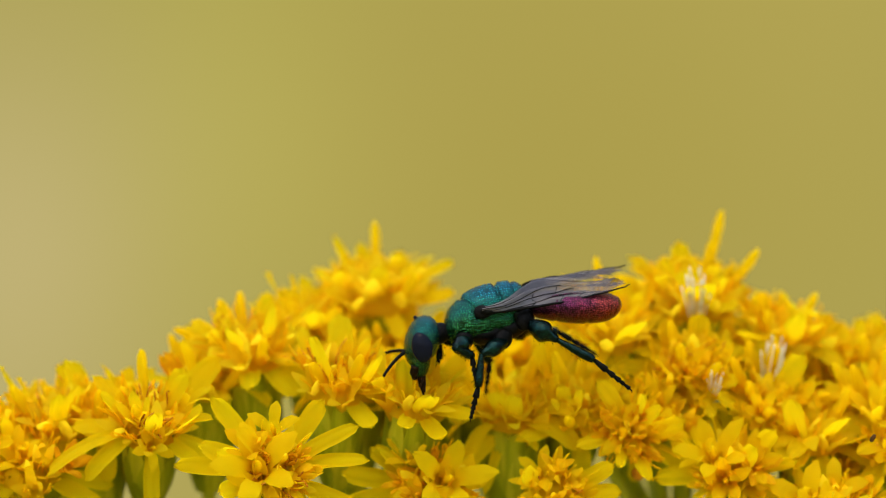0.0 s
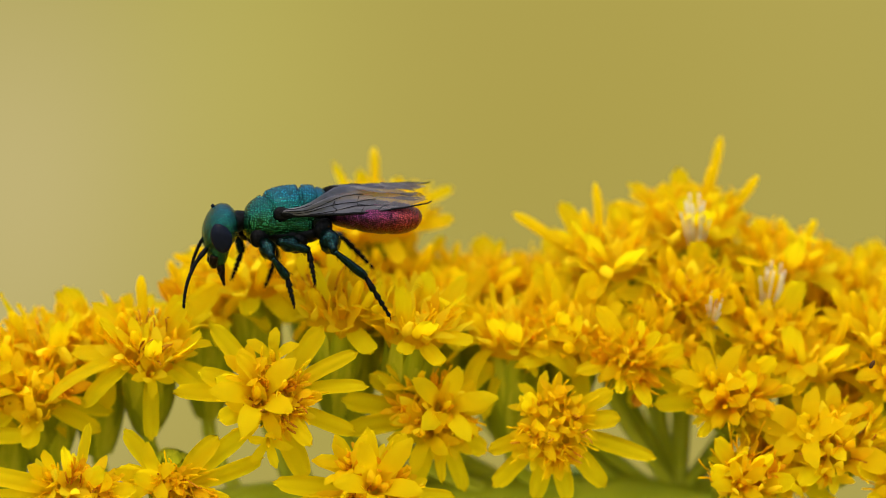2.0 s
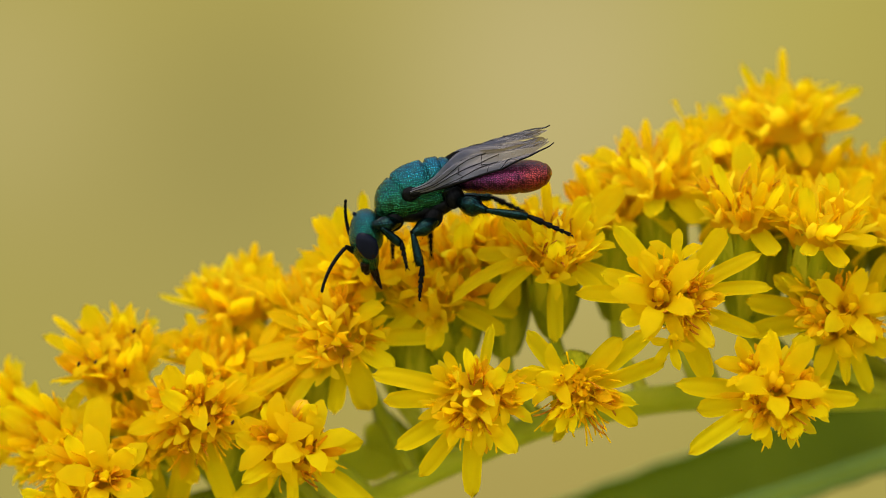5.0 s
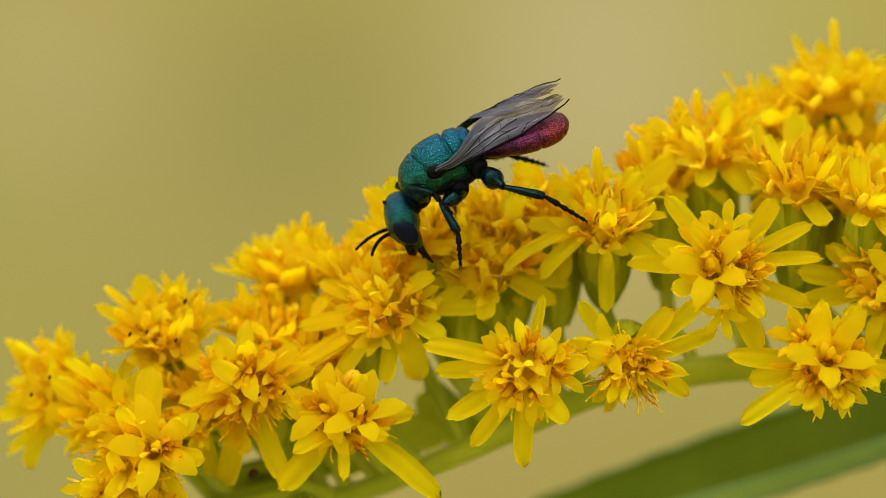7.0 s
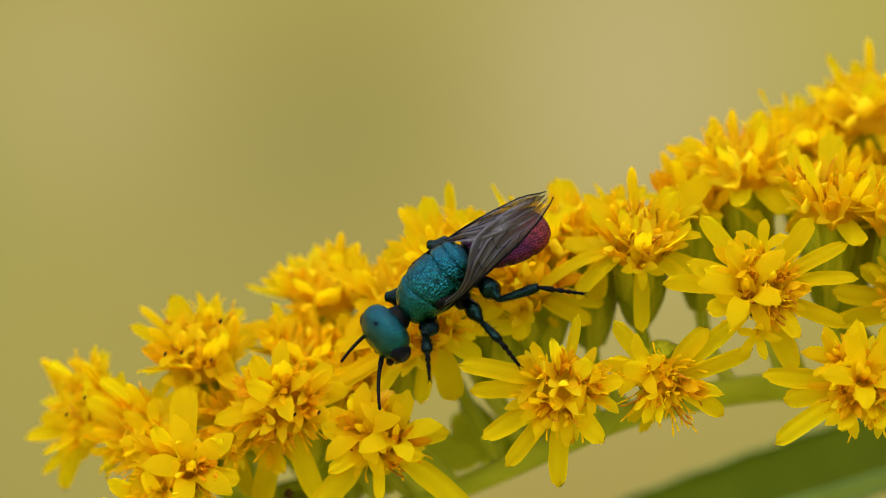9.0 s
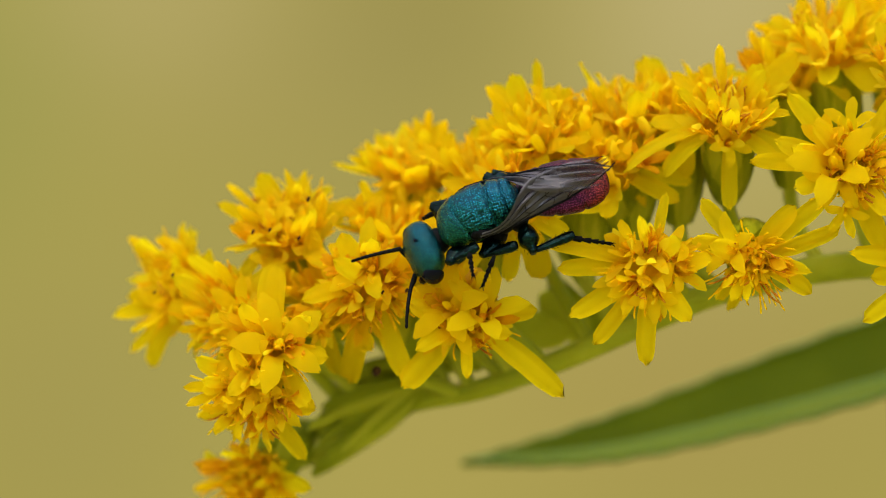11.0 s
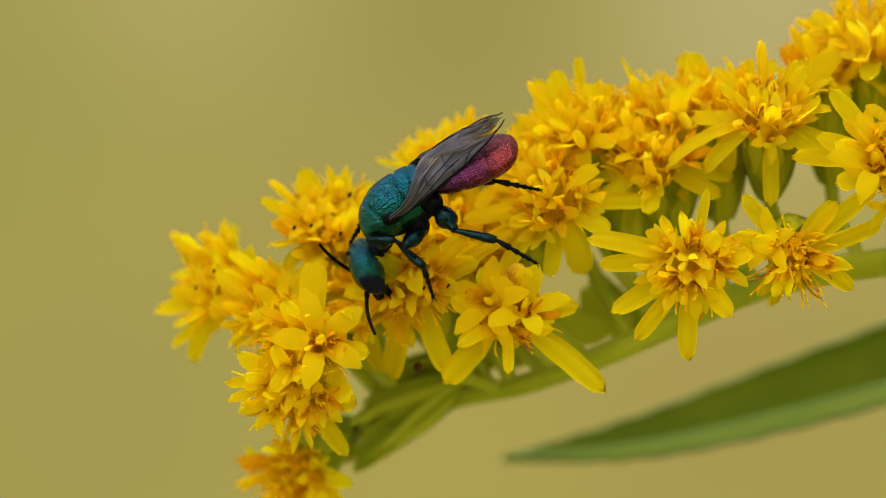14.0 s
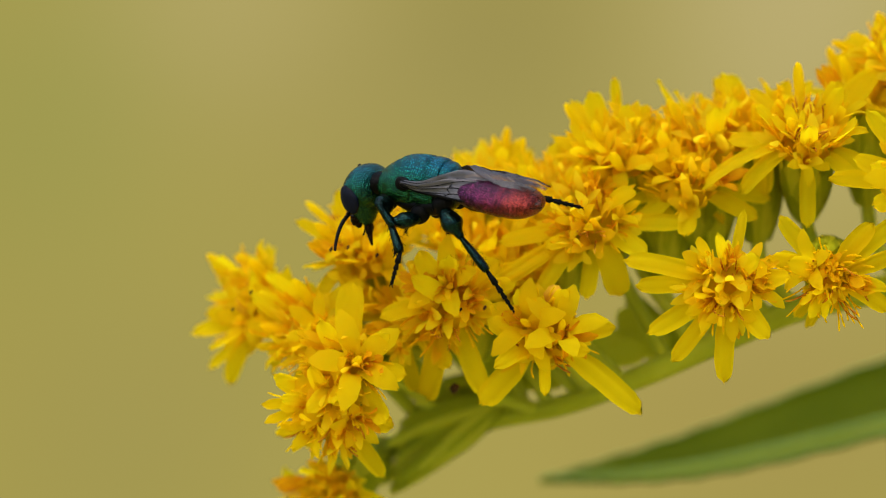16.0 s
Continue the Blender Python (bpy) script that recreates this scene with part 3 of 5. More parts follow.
# the far side and the crest
flower(EAST, 1225, 410, 4.1, UP, [(1280, 235, "r"), (1072, 370), (1085, 352, "rn"), (1190, 315), (1150, 345), (1312, 338), (1338, 380), (1105, 420), (1230, 400), (1170, 330), (1290, 410)], 34, 80, 0.0, styles=0, tuft=1, rod=(5, 14), fill=4)
flower(EAST, 1385, 480, 3.7, (0.2, -1, 0.3), [(1376, 398, "n"), (1440, 418), (1465, 455), (1330, 405), (1305, 440), (1480, 520), (1400, 410), (1290, 455)], 30, 72, 0.0, styles=0, tuft=1, rod=(-24, 66), fill=4)
flower(EAST, 1075, 470, 3.1, UP, [(1052, 318, "r"), (1085, 350, "n"), (905, 372, "r"), (1165, 510), (1140, 450), (1000, 460), (1030, 530)], 32, 70, 0.2, styles=0, fill=4)
flower(EAST, 1545, 520, 4.4, UP, [(1478, 440, "w"), (1500, 470), (1545, 500, "n"), (1590, 430), (1640, 480), (1520, 535), (1560, 420)], 26, 70, 0.1, styles=0, fill=3)
flower(EAST, 665, 400, 5.8, UP, [(660, 255, "r"), (530, 400), (640, 300), (725, 320), (770, 345), (800, 385), (560, 385), (700, 470), (600, 360), (585, 480, "w")], 36, 84, 0.05, styles=0, fill=4)
flower(MID, 1255, 275, 3.4, (-0.1, -1, 0.4), [(1198, 170, "r"), (1232, 178, "r"), (1116, 222, "r"), (1318, 182), (1285, 195), (1332, 345, "fw"), (1240, 335), (1150, 260), (1350, 215)], 32, 78, 0.35, styles=1, fill=3)
flower(MID, 1405, 330, 1.2, (0.0, -1, 0.5), [(1535, 340), (1475, 258, "n"), (1525, 285), (1500, 330), (1310, 290), (1350, 270), (1460, 400), (1560, 400)], 34, 72, 0.5, styles=1, fill=3)
flower(MID, 1540, 360, 0.6, (0.1, -1, 0.5), [(1600, 300), (1510, 400), (1640, 380), (1530, 300), (1580, 420)], 26, 66, 0.2, styles=0, fill=3)
flower(MID, 905, 400, 3.0, (0.0, -1, 0.25), [(850, 345), (880, 470), (960, 340), (835, 440), (985, 430), (820, 470)], 30, 80, 0.35, styles=1, fill=4, size=(70, 42))
flower(MID, 745, 430, 2.6, (-0.1, -0.8, 0.6), [(731, 282, "n"), (662, 372), (800, 355), (650, 420), (835, 545, "f"), (795, 450, "f"), (690, 452, "f"), (830, 425), (870, 475), (645, 385)], 22, 62, 0.05, [(735, 440, 1.0, 90), (700, 430, 0.8, 80)], styles=0, fill=2)
flower(MID, 700, 545, 1.6, (-0.15, -0.35, 1), [(870, 545), (628, 488), (572, 520), (548, 548), (508, 655), (478, 690), (592, 690), (742, 676, "w"), (682, 682), (640, 440), (560, 500), (525, 580), (610, 590), (790, 600), (770, 490)], 24, 66, 0.15, styles=1, size=(69, 44))
flower(MID, 515, 500, 4.6, (-0.1, -1, 0.3), [(498, 396, "r"), (465, 416, "r"), (582, 440), (440, 490), (620, 490), (430, 550), (560, 545), (545, 430)], 34, 72, 0.05, styles=0, fill=3)
# the tip of the spray
flower(MID, 605, 745, 0.9, (0.0, 0.0, 1), [(494, 868, "w"), (610, 850, "n"), (782, 884, "w"), (508, 715), (735, 728), (650, 660), (520, 800), (560, 660), (690, 770)], 16, 56, 0.6, [(575, 722, 1.4, 110), (638, 728, 1.4, 110)], styles=1)
flower(MID, 440, 690, 1.4, (-0.1, 0.15, 1), [(504, 852, "w"), (400, 862, "w"), (318, 712), (342, 768), (388, 592), (440, 600), (530, 700), (375, 640), (560, 650), (530, 610), (415, 800)], 20, 62, 0.5, [(430, 650, 1.0, 110)], styles=1, size=(66, 38))
flower(MID, 300, 600, 3.2, (-0.25, -0.8, 0.7), [(184, 506, "r"), (230, 508), (300, 498), (364, 508, "w"), (420, 538, "w"), (192, 584), (180, 625), (370, 655), (270, 520)], 30, 68, 0.55, [(255, 580, 0.9, 80)], styles=1)
flower(MID, 115, 690, 4.4, (-0.85, -0.2, 0.5), [(8, 600, "r"), (72, 606, "r"), (120, 586), (8, 808), (46, 836), (200, 660), (160, 770), (60, 740), (215, 700), (40, 670)], 30, 66, 0.15, [(150, 690, 0.9, 90), (110, 650, 0.8, 80)], styles=1)
flower(MID, 262, 800, 0.6, (-0.2, 0.0, 1), [(270, 648, "w"), (367, 812), (158, 766, "r"), (240, 862), (215, 715), (335, 738), (150, 855), (190, 880), (330, 900)], 16, 54, 0.15, [(275, 790, 1.3, 130), (215, 830, 0.9, 100)], styles=0)
flower(WEST, 455, 680, 0.8, (-0.15, 0.45, 1), [(350, 730), (400, 745), (465, 735, "n"), (545, 805), (565, 710), (365, 660, "n"), (350, 620), (420, 600)], 22, 60, 0.45, [(440, 660, 0.8, 90)], styles=1)
flower(WEST, 465, 825, 4.6, (-0.4, 0.4, 0.9), [(342, 856, "r"), (545, 890), (510, 900), (400, 780), (440, 895), (560, 850)], 30, 62, 0.45, styles=0, fill=2)

# heads crowded in behind
for origin, u, v, deep, axis in (
        (MID, 1370, 235, 4.4, UP), (EAST, 760, 575, 2.2, UP), (EAST, 850, 520, 3.0, UP), (EAST, 970, 520, 2.8, UP), (EAST, 690, 500, 3.2, UP), (EAST, 1150, 460, 3.4, UP),
        (EAST, 1320, 500, 3.6, UP), (EAST, 1460, 560, 2.6, UP), (EAST, 1350, 590, 1.6, (0, -0.6, 0.8)), (EAST, 1010, 600, 1.6, (0, -0.6, 0.8)), (EAST, 620, 560, 2.4, UP), (EAST, 1180, 600, 1.8, (0, -0.5, 0.8)),
        (EAST, 1560, 600, 1.6, UP), (EAST, 1640, 540, 3.0, UP), (MID, 560, 640, 2.2, (-0.2, -0.6, 0.7)), (MID, 360, 720, 2.0, (-0.3, -0.2, 0.8)), (MID, 200, 740, 2.0, (-0.6, -0.2, 0.7)),
        (MID, 480, 610, 2.6, UP), (MID, 640, 500, 2.4, UP), (MID, 820, 470, 2.8, UP), (MID, 1180, 330, 3.2, UP), (MID, 985, 395, 2.6, UP), (EAST, 1450, 700, 0.6, (0, -0.5, 0.9)), (EAST, 1380, 820, -0.2, (0, -0.2, 1)), (MID, 865, 482, 1.8, (-0.1, -0.5, 0.8))):
    flower(origin, u, v, deep * (1.9 if origin is EAST and deep > 2 else 1.25), axis, [], 24, 62, 0.2, styles=0, ring=8)


def closed_bud(origin, u, v, deep, size, material, name, label):
    """A small rounded closed bud or speck, ribbed lengthwise."""
    v0, f0 = loft([(x, 0, r, r, 1.0) for x, r in ((0, 0.14), (0.1, 0.4), (0.35, 0.62), (0.65, 0.6), (0.88, 0.36), (1.0, 0.08))], 15)
    bent = []
    for p in v0:
        k = 1 + 0.22 * math.cos(5 * math.atan2(p[2], p[1]) + 2 * p[0])
        bent.append(Vector((p[0] * (1.8 if size > 10 else 3.0), p[1] * k, p[2] * k)) * size * U)
    me = mesh_of(name, bent, f0, material)
    part(name, me, goldenrod, Matrix.Translation(spot(u + origin[0], v + origin[1], deep)) @ axes((0.35, -0.5, 0.7), (0, -1, 0)), label)


for origin, u, v, deep, size in ((MID, 616, 690, 0.6, 25), (EAST, 1116, 716, 0.9, 18), (MID, 1310, 520, -0.7, 20), (MID, 1300, 490, -0.8, 16)):
    closed_bud(origin, u, v, deep, size, STYLE, "closed_bud", "rounded orange-brown closed bud")
for origin, u, v, deep, size in ((MID, 258, 592, 0.6, 3.4), (MID, 310, 606, 0.6, 3.2), (MID, 86, 672, 1.4, 3.4), (MID, 54, 702, 1.6, 3), (MID, 458, 702, -0.2, 3.2), (MID, 326, 538, 1.0, 4), (MID, 445, 846, 2.4, 12), (EAST, 1534, 650, -2.0, 6), (MID, 500, 700, 0.1, 4), (MID, 228, 596, 0.8, 4), (MID, 764, 590, 1.8, 9)):
    closed_bud(origin, u, v, deep, size, DARKBIT, "dry_speck", "dark dried speck")


def stems():
    main = [(250, 1010, 7.6), (345, 985, 7.4), (480, 905, 6.8), (640, 868, 5.4), (790, 812, 4.4), (940, 745, 4.0), (1080, 690, 4.2), (1300, 650, 4.4), (1560, 650, 4.6), (1800, 640, 4.8), (2050, 660, 5.0), (2350, 760, 5.4)]
    pts = [spot(*p) for p in main]
    end = pts[-1]
    pts += [end + Vector((0.008, 0.002, -0.006)), end + Vector((0.02, 0.004, -0.03)), end + Vector((0.03, 0.0, -0.12)), end + Vector((0.03, -0.002, -0.45)), Vector((end.x + 0.035, 0.0, -0.9))]
    line = smooth_line(pts, 8)
    radii = [(15 + 12 * min(1, i / 60)) * U if i < 90 else 27 * U + (i - 90) * 0.00003 for i in range(len(line))]
    v, f = tube(line, radii, 12)
    part("stem", mesh_of("stem", v, f, STEMG), goldenrod, label="green downy arching stem")
    for c, ax, cup, deep in ANCHORS:
        base = c - ax * 190 * U * cup
        reach = Vector((170 * U, 0, -130 * U)) if c.x > 0.009 else Vector((60 * U, 0, -70 * U))
        best = min(line[:80], key=lambda p: (p - (base + reach)).length)
        mid = base - ax * 50 * U
        join = best
        v, f = tube(smooth_line([base + ax * 30 * U, base, mid * 0.6 + (mid + join) * 0.2, join], 6), [13 * U, 14 * U] + [13 * U] * 20, 8)
        part("stalk", mesh_of("stalk", v, f, STEMG), goldenrod)


stems()


def bract(points, wide, deep):
    """A small narrow leaf at the foot of the heads, hollowed along its middle."""
    mid = smooth_line([spot(u + WEST[0], v + WEST[1], deep) for u, v in points], 7)
    verts, faces = [], []
    for i, p in enumerate(mid):
        t = i / (len(mid) - 1)
        d = (mid[min(i + 1, len(mid) - 1)] - mid[max(i - 1, 0)]).normalized()
        side = d.cross(Vector((0, -1, 0))).normalized()
        w = wide * U * (0.12 + math.sin(math.pi * (0.12 + 0.86 * t)) ** 0.8)
        for s in (-1, -0.5, 0, 0.5, 1):
            ridge = 0.05 * w * math.cos(3 * math.pi * s)
            verts.append(p + side * s * w + Vector((0, 0.25 * w * s * s + ridge, 0)))
    k = len(verts)
    verts += [v + Vector((0, 3 * U, 0)) for v in verts]
    for i in range(len(mid) - 1):
        for j in range(4):
            q = (i * 5 + j, i * 5 + j + 1, i * 5 + j + 6, i * 5 + j + 5)
            faces += [q, tuple(k + x for x in reversed(q))]
        for j in (0, 4):
            faces.append((i * 5 + j, i * 5 + 5 + j, k + i * 5 + 5 + j, k + i * 5 + j))
    part("bract", mesh_of("bract", verts, faces, DOWNY), goldenrod, label="small downy green leaf")


twig = random.Random(21)
for k in range(90):
    t = twig.random()
    root = (735 + 30 * t + twig.uniform(-12, 12), 690 - 40 * t + twig.uniform(-10, 16))
    reach = twig.random()
    tip = (548 + 100 * reach, 846 - 83 * reach - 130 * t * t - twig.uniform(0, 30))
    mid = ((root[0] + tip[0]) / 2 + twig.uniform(-12, 12), (root[1] + tip[1]) / 2 + twig.uniform(-16, 10))
    bract((root, mid, tip), twig.uniform(7, 17), twig.uniform(5.8, 7.2))
for k in range(9):
    u = 760 + 46 * k
    v = 655 - 13 * k
    bract(((u + 60, v - 25), (u + twig.uniform(-10, 20), v - 35), (u - twig.uniform(20, 60), v - twig.uniform(50, 110))), twig.uniform(22, 34), twig.uniform(5.4, 6.8))


def leaf():
    """The long lance-shaped leaf below the spray, folded a little along its rib."""
    tip, root = spot(600, 998, 14.0), spot(1900, 640, 14.0)
    mid = smooth_line([tip, spot(900, 965, 14.0), spot(1350, 850, 14.0), spot(1700, 735, 14.0), root], 10)
    verts, faces, cols = [], [], 10
    for i, p in enumerate(mid):
        t = i / (len(mid) - 1)
        w = 190 * U * math.sin(math.pi * min(0.5, t * 0.85)) ** 1.3 * (1 if t < 0.75 else 1 - 0.8 * (t - 0.75) / 0.25) + 1.5 * U
        for j in range(cols + 1):
            s = -1 + 2 * j / cols
            wave = 3 * U * math.sin(9 * t + 4 * s) + (4 * U * (i % 2) if j in (0, cols) else 0)
            verts.append(p + Vector((0.25 * s * w, -0.15 * abs(s) * w + (0.5 * s * w), (0.70 if s > 0 else 0.22) * s * w + wave * abs(s))))
    m = cols + 1
    k = len(verts)
    verts += [v + Vector((0, 6 * U, -9 * U)) for v in verts]
    for i in range(len(mid) - 1):
        for j in range(cols):
            q = (i * m + j, i * m + j + 1, (i + 1) * m + j + 1, (i + 1) * m + j)
            faces += [q, tuple(k + x for x in reversed(q))]
    for i in range(len(mid) - 1):
        for j in (0, cols):
            faces.append((i * m + j, (i + 1) * m + j, k + (i + 1) * m + j, k + i * m + j))
    sheet = mesh_of("leaf", verts, faces, LEAF)
    # paler green on the half below the rib, front and back alike
    sheet.materials.append(PALE_HALF)
    for i in range(2 * cols * (len(mid) - 1)):
        if (i // 2) % cols < cols // 2:
            sheet.polygons[i].material_index = 1
    blade = part("leaf", sheet, goldenrod, label="long pointed green leaf, paler on its folded half")
    for j in (0, cols):
        v, f = tube([verts[i * m + j] for i in range(len(mid))], [(1.5 + 3.5 * i / len(mid)) * U for i in range(len(mid))], 6)
        part("leaf_margin", mesh_of("leaf_margin", v, f, RIB), blade, label="pale downy leaf edge")
    v, f = tube([p + Vector((0, -2 * U, 2 * U)) for p in mid], [(2 + 5 * i / len(mid)) * U for i in range(len(mid))], 6)
    part("midrib", mesh_of("midrib", v, f, RIB), blade, label="pale green rib")
    v, f = tube(smooth_line([root, spot(2050, 640, 7.0), spot(2150, 690, 3.6)], 6), 22 * U, 8)
    part("leaf_stalk", mesh_of("leaf_stalk", v, f, STEMG), goldenrod)


leaf()


# ---- the cuckoo wasp: x forward, y to its left, z up, in units u ----
def enamel(name, low, mid, high, pits=9000.0, rough=0.32, depth=0.000025, metal=0.85, span=(-0.001, 0.001), along=None):
    """Pitted metallic cuticle; its hue runs from the belly to the back."""
    m, n, l, b = shader(name, rough, metal, 0.5 if metal > 0.5 else 0.06)
    c = n.new("ShaderNodeTexCoord")
    sep = n.new("ShaderNodeSeparateXYZ")
    l.new(c.outputs["Object"], sep.inputs[0])
    g = n.new("ShaderNodeMapRange")
    g.inputs["From Min"].default_value, g.inputs["From Max"].default_value = span
    l.new(sep.outputs[2 if along is None else along], g.inputs["Value"])
    wob = noise_of(n, l, 2200, 3.0)
    add = n.new("ShaderNodeMath")
    add.operation = "MULTIPLY_ADD"
    l.new(wob.outputs[0], add.inputs[0])
    add.inputs[1].default_value = 0.5
    off = n.new("ShaderNodeMath")
    off.operation = "SUBTRACT"
    l.new(g.outputs[0], off.inputs[0])
    off.inputs[1].default_value = 0.25
    l.new(off.outputs[0], add.inputs[2])
    r = ramp(n, [(0.1, low), (0.5, mid), (0.9, high)])
    l.new(add.outputs[0], r.inputs[0])
    vor = n.new("ShaderNodeTexVoronoi")
    vor.inputs["Scale"].default_value, vor.inputs["Randomness"].default_value = pits, 0.55
    l.new(c.outputs["Object"], vor.inputs["Vector"])
    pr = ramp(n, [(0.20, (1, 1, 1)), (0.60, (0.03, 0.03, 0.03))])
    l.new(vor.outputs["Distance"], pr.inputs[0])
    col = mixed(n, l, 0.86, r.outputs[0], pr.outputs[0], "MULTIPLY")
    blot = noise_of(n, l, 5200, 3.0)
    br = ramp(n, [(0.34, (0.16, 0.16, 0.16)), (0.66, (1, 1, 1))])
    l.new(blot.outputs[0], br.inputs[0])
    col = mixed(n, l, 0.66 if metal > 0.5 else 0.3, col, br.outputs[0], "MULTIPLY")
    l.new(col, b.inputs["Base Color"])
    high = mixed(n, l, 0.7, pr.outputs[0], br.outputs[0], "MULTIPLY")
    bumped(n, l, b, high, 0.9, depth)
    return m


TEAL = enamel("teal pitted cuticle", (0.030, 0.22, 0.060), (0.014, 0.26, 0.20), (0.013, 0.26, 0.40), 13500, 0.24, 0.00004, span=(-45 * U, 55 * U))
HEADC = enamel("blue-green head cuticle", (0.040, 0.18, 0.050), (0.016, 0.22, 0.16), (0.015, 0.23, 0.29), 16000, 0.24, 0.000035, span=(-70 * U, 30 * U))
PURPLE = enamel("purple and red cuticle", (0.50, 0.060, 0.045), (0.22, 0.022, 0.085), (0.17, 0.024, 0.12), 18000, 0.36, 0.000016, 0.8, span=(-160 * U, -20 * U), along=0)
LEGC = enamel("dark green leg cuticle", (0.006, 0.014, 0.010), (0.008, 0.030, 0.024), (0.010, 0.055, 0.048), 13000, 0.26, 0.00001, 0.9, span=(-20 * U, 20 * U))
DARK = enamel("black-brown cuticle", (0.004, 0.0035, 0.003), (0.005, 0.0045, 0.004), (0.006, 0.006, 0.006), 9000, 0.5, 0.000006, 0.0)
MOUTH = enamel("bronze mouthparts", (0.03, 0.014, 0.006), (0.02, 0.011, 0.006), (0.012, 0.008, 0.006), 9000, 0.4, 0.000006, 0.3)
EYE, en, el, eb = shader("glossy black eye", 0.18, 0.0, 0.14)
eb.inputs["Specular IOR Level"].default_value = 0.06
eb.inputs["Base Color"].default_value = (0.004, 0.005, 0.010, 1)


def wing_material():
    m, n, l, b = shader("smoky wing membrane", 0.42, 0.0, 0.65)
    t = noise_of(n, l, 1500, 4.0, "Object", (0.3, 1, 1))
    r = ramp(n, [(0.3, (0.012, 0.010, 0.012)), (0.55, (0.032, 0.026, 0.029)), (0.75, (0.085, 0.069, 0.075))])
    l.new(t.outputs[0], r.inputs[0])
    l.new(r.outputs[0], b.inputs["Base Color"])
    w = noise_of(n, l, 1900, 4.0, "Object", (0.35, 1, 1))
    bumped(n, l, b, w.outputs[0], 0.9, 0.00012)
    tr = n.new("ShaderNodeBsdfTransparent")
    tr.inputs[0].default_value = (0.82, 0.73, 0.60, 1)
    mx = n.new("ShaderNodeMixShader")
    sep = n.new("ShaderNodeSeparateXYZ")
    l.new(n.new("ShaderNodeTexCoord").outputs["Object"], sep.inputs[0])
    g = n.new("ShaderNodeMapRange")
    g.inputs["From Min"].default_value, g.inputs["From Max"].default_value = -235 * U, -80 * U
    g.inputs["To Min"].default_value, g.inputs["To Max"].default_value = 0.60, 0.97
    l.new(sep.outputs[0], g.inputs["Value"])
    l.new(g.outputs[0], mx.inputs[0])
    l.new(tr.outputs[0], mx.inputs[1])
    l.new(b.outputs[0], mx.inputs[2])
    l.new(mx.outputs[0], n["Material Output"].inputs[0])
    return m


WING = wing_material()


def scaled(piece):
    return [Vector(v) * U for v in piece[0]], piece[1]


def body_part(name, piece, material, parent, m=None, label=""):
    v, f = scaled(piece)
    return part(name, mesh_of(name, v, f, material), parent, m, label)


wasp = new("wasp")
tagged(wasp, "cuckoo wasp with blue-green metallic thorax, purple abdomen and smoky wings", "wasp")


def densely(sections, steps=4):
    """More rings, smoothly between the given ones."""
    rows = [list(s) + [1.0] * (5 - len(s)) for s in sections]
    out = []
    for i in range(len(rows) - 1):
        a, b, c, d = rows[max(i - 1, 0)], rows[i], rows[i + 1], rows[min(i + 2, len(rows) - 1)]
        for k in range(steps):
            t = k / steps
            out.append([0.5 * (2 * q + (r - p) * t + (2 * p - 5 * q + 4 * r - s) * t * t + (3 * q - p - 3 * r + s) * t ** 3) for p, q, r, s in zip(a, b, c, d)])
    out.append(rows[-1])
    return [(x, zc, max(hz, 0.3), max(hy, 0.3), e) for x, zc, hz, hy, e in out]


def furrowed(sections, cuts):
    """Narrow grooves across the back where the plates meet."""
    out = []
    for x, zc, hz, hy, e in sections:
        k = 1 - sum(d * math.exp(-((x - c) / w) ** 2) for c, w, d in cuts)
        out.append((x, zc, hz * k, hy * k, e))
    return out


def carved(piece, rings, lines):
    """Sutures: narrow lines (points, width, depth) pressed into a body."""
    verts = [Vector(v) for v in piece[0]]
    for pts, w, depth in lines:
        line = []
        for p in smooth_line(pts, 8):
            x, zc, hz, hy, e = min(rings, key=lambda r: abs(r[0] - p.x))
            k = math.hypot(p.y / hy, (p.z - zc) / hz)
            line.append(Vector((p.x, p.y / k, zc + (p.z - zc) / k)))
        pts = line
        for v in verts:
            near = min((v - p).length for p in pts)
            if near < 2.5 * w:
                inward = Vector((0, -v.y, -18 - v.z))
                v += inward.normalized() * depth * math.exp(-(near / w) ** 2)
    return verts, piece[1]


def slim(piece, k=0.87):
    return [(x, y * k, z) for x, y, z in piece[0]], piece[1]


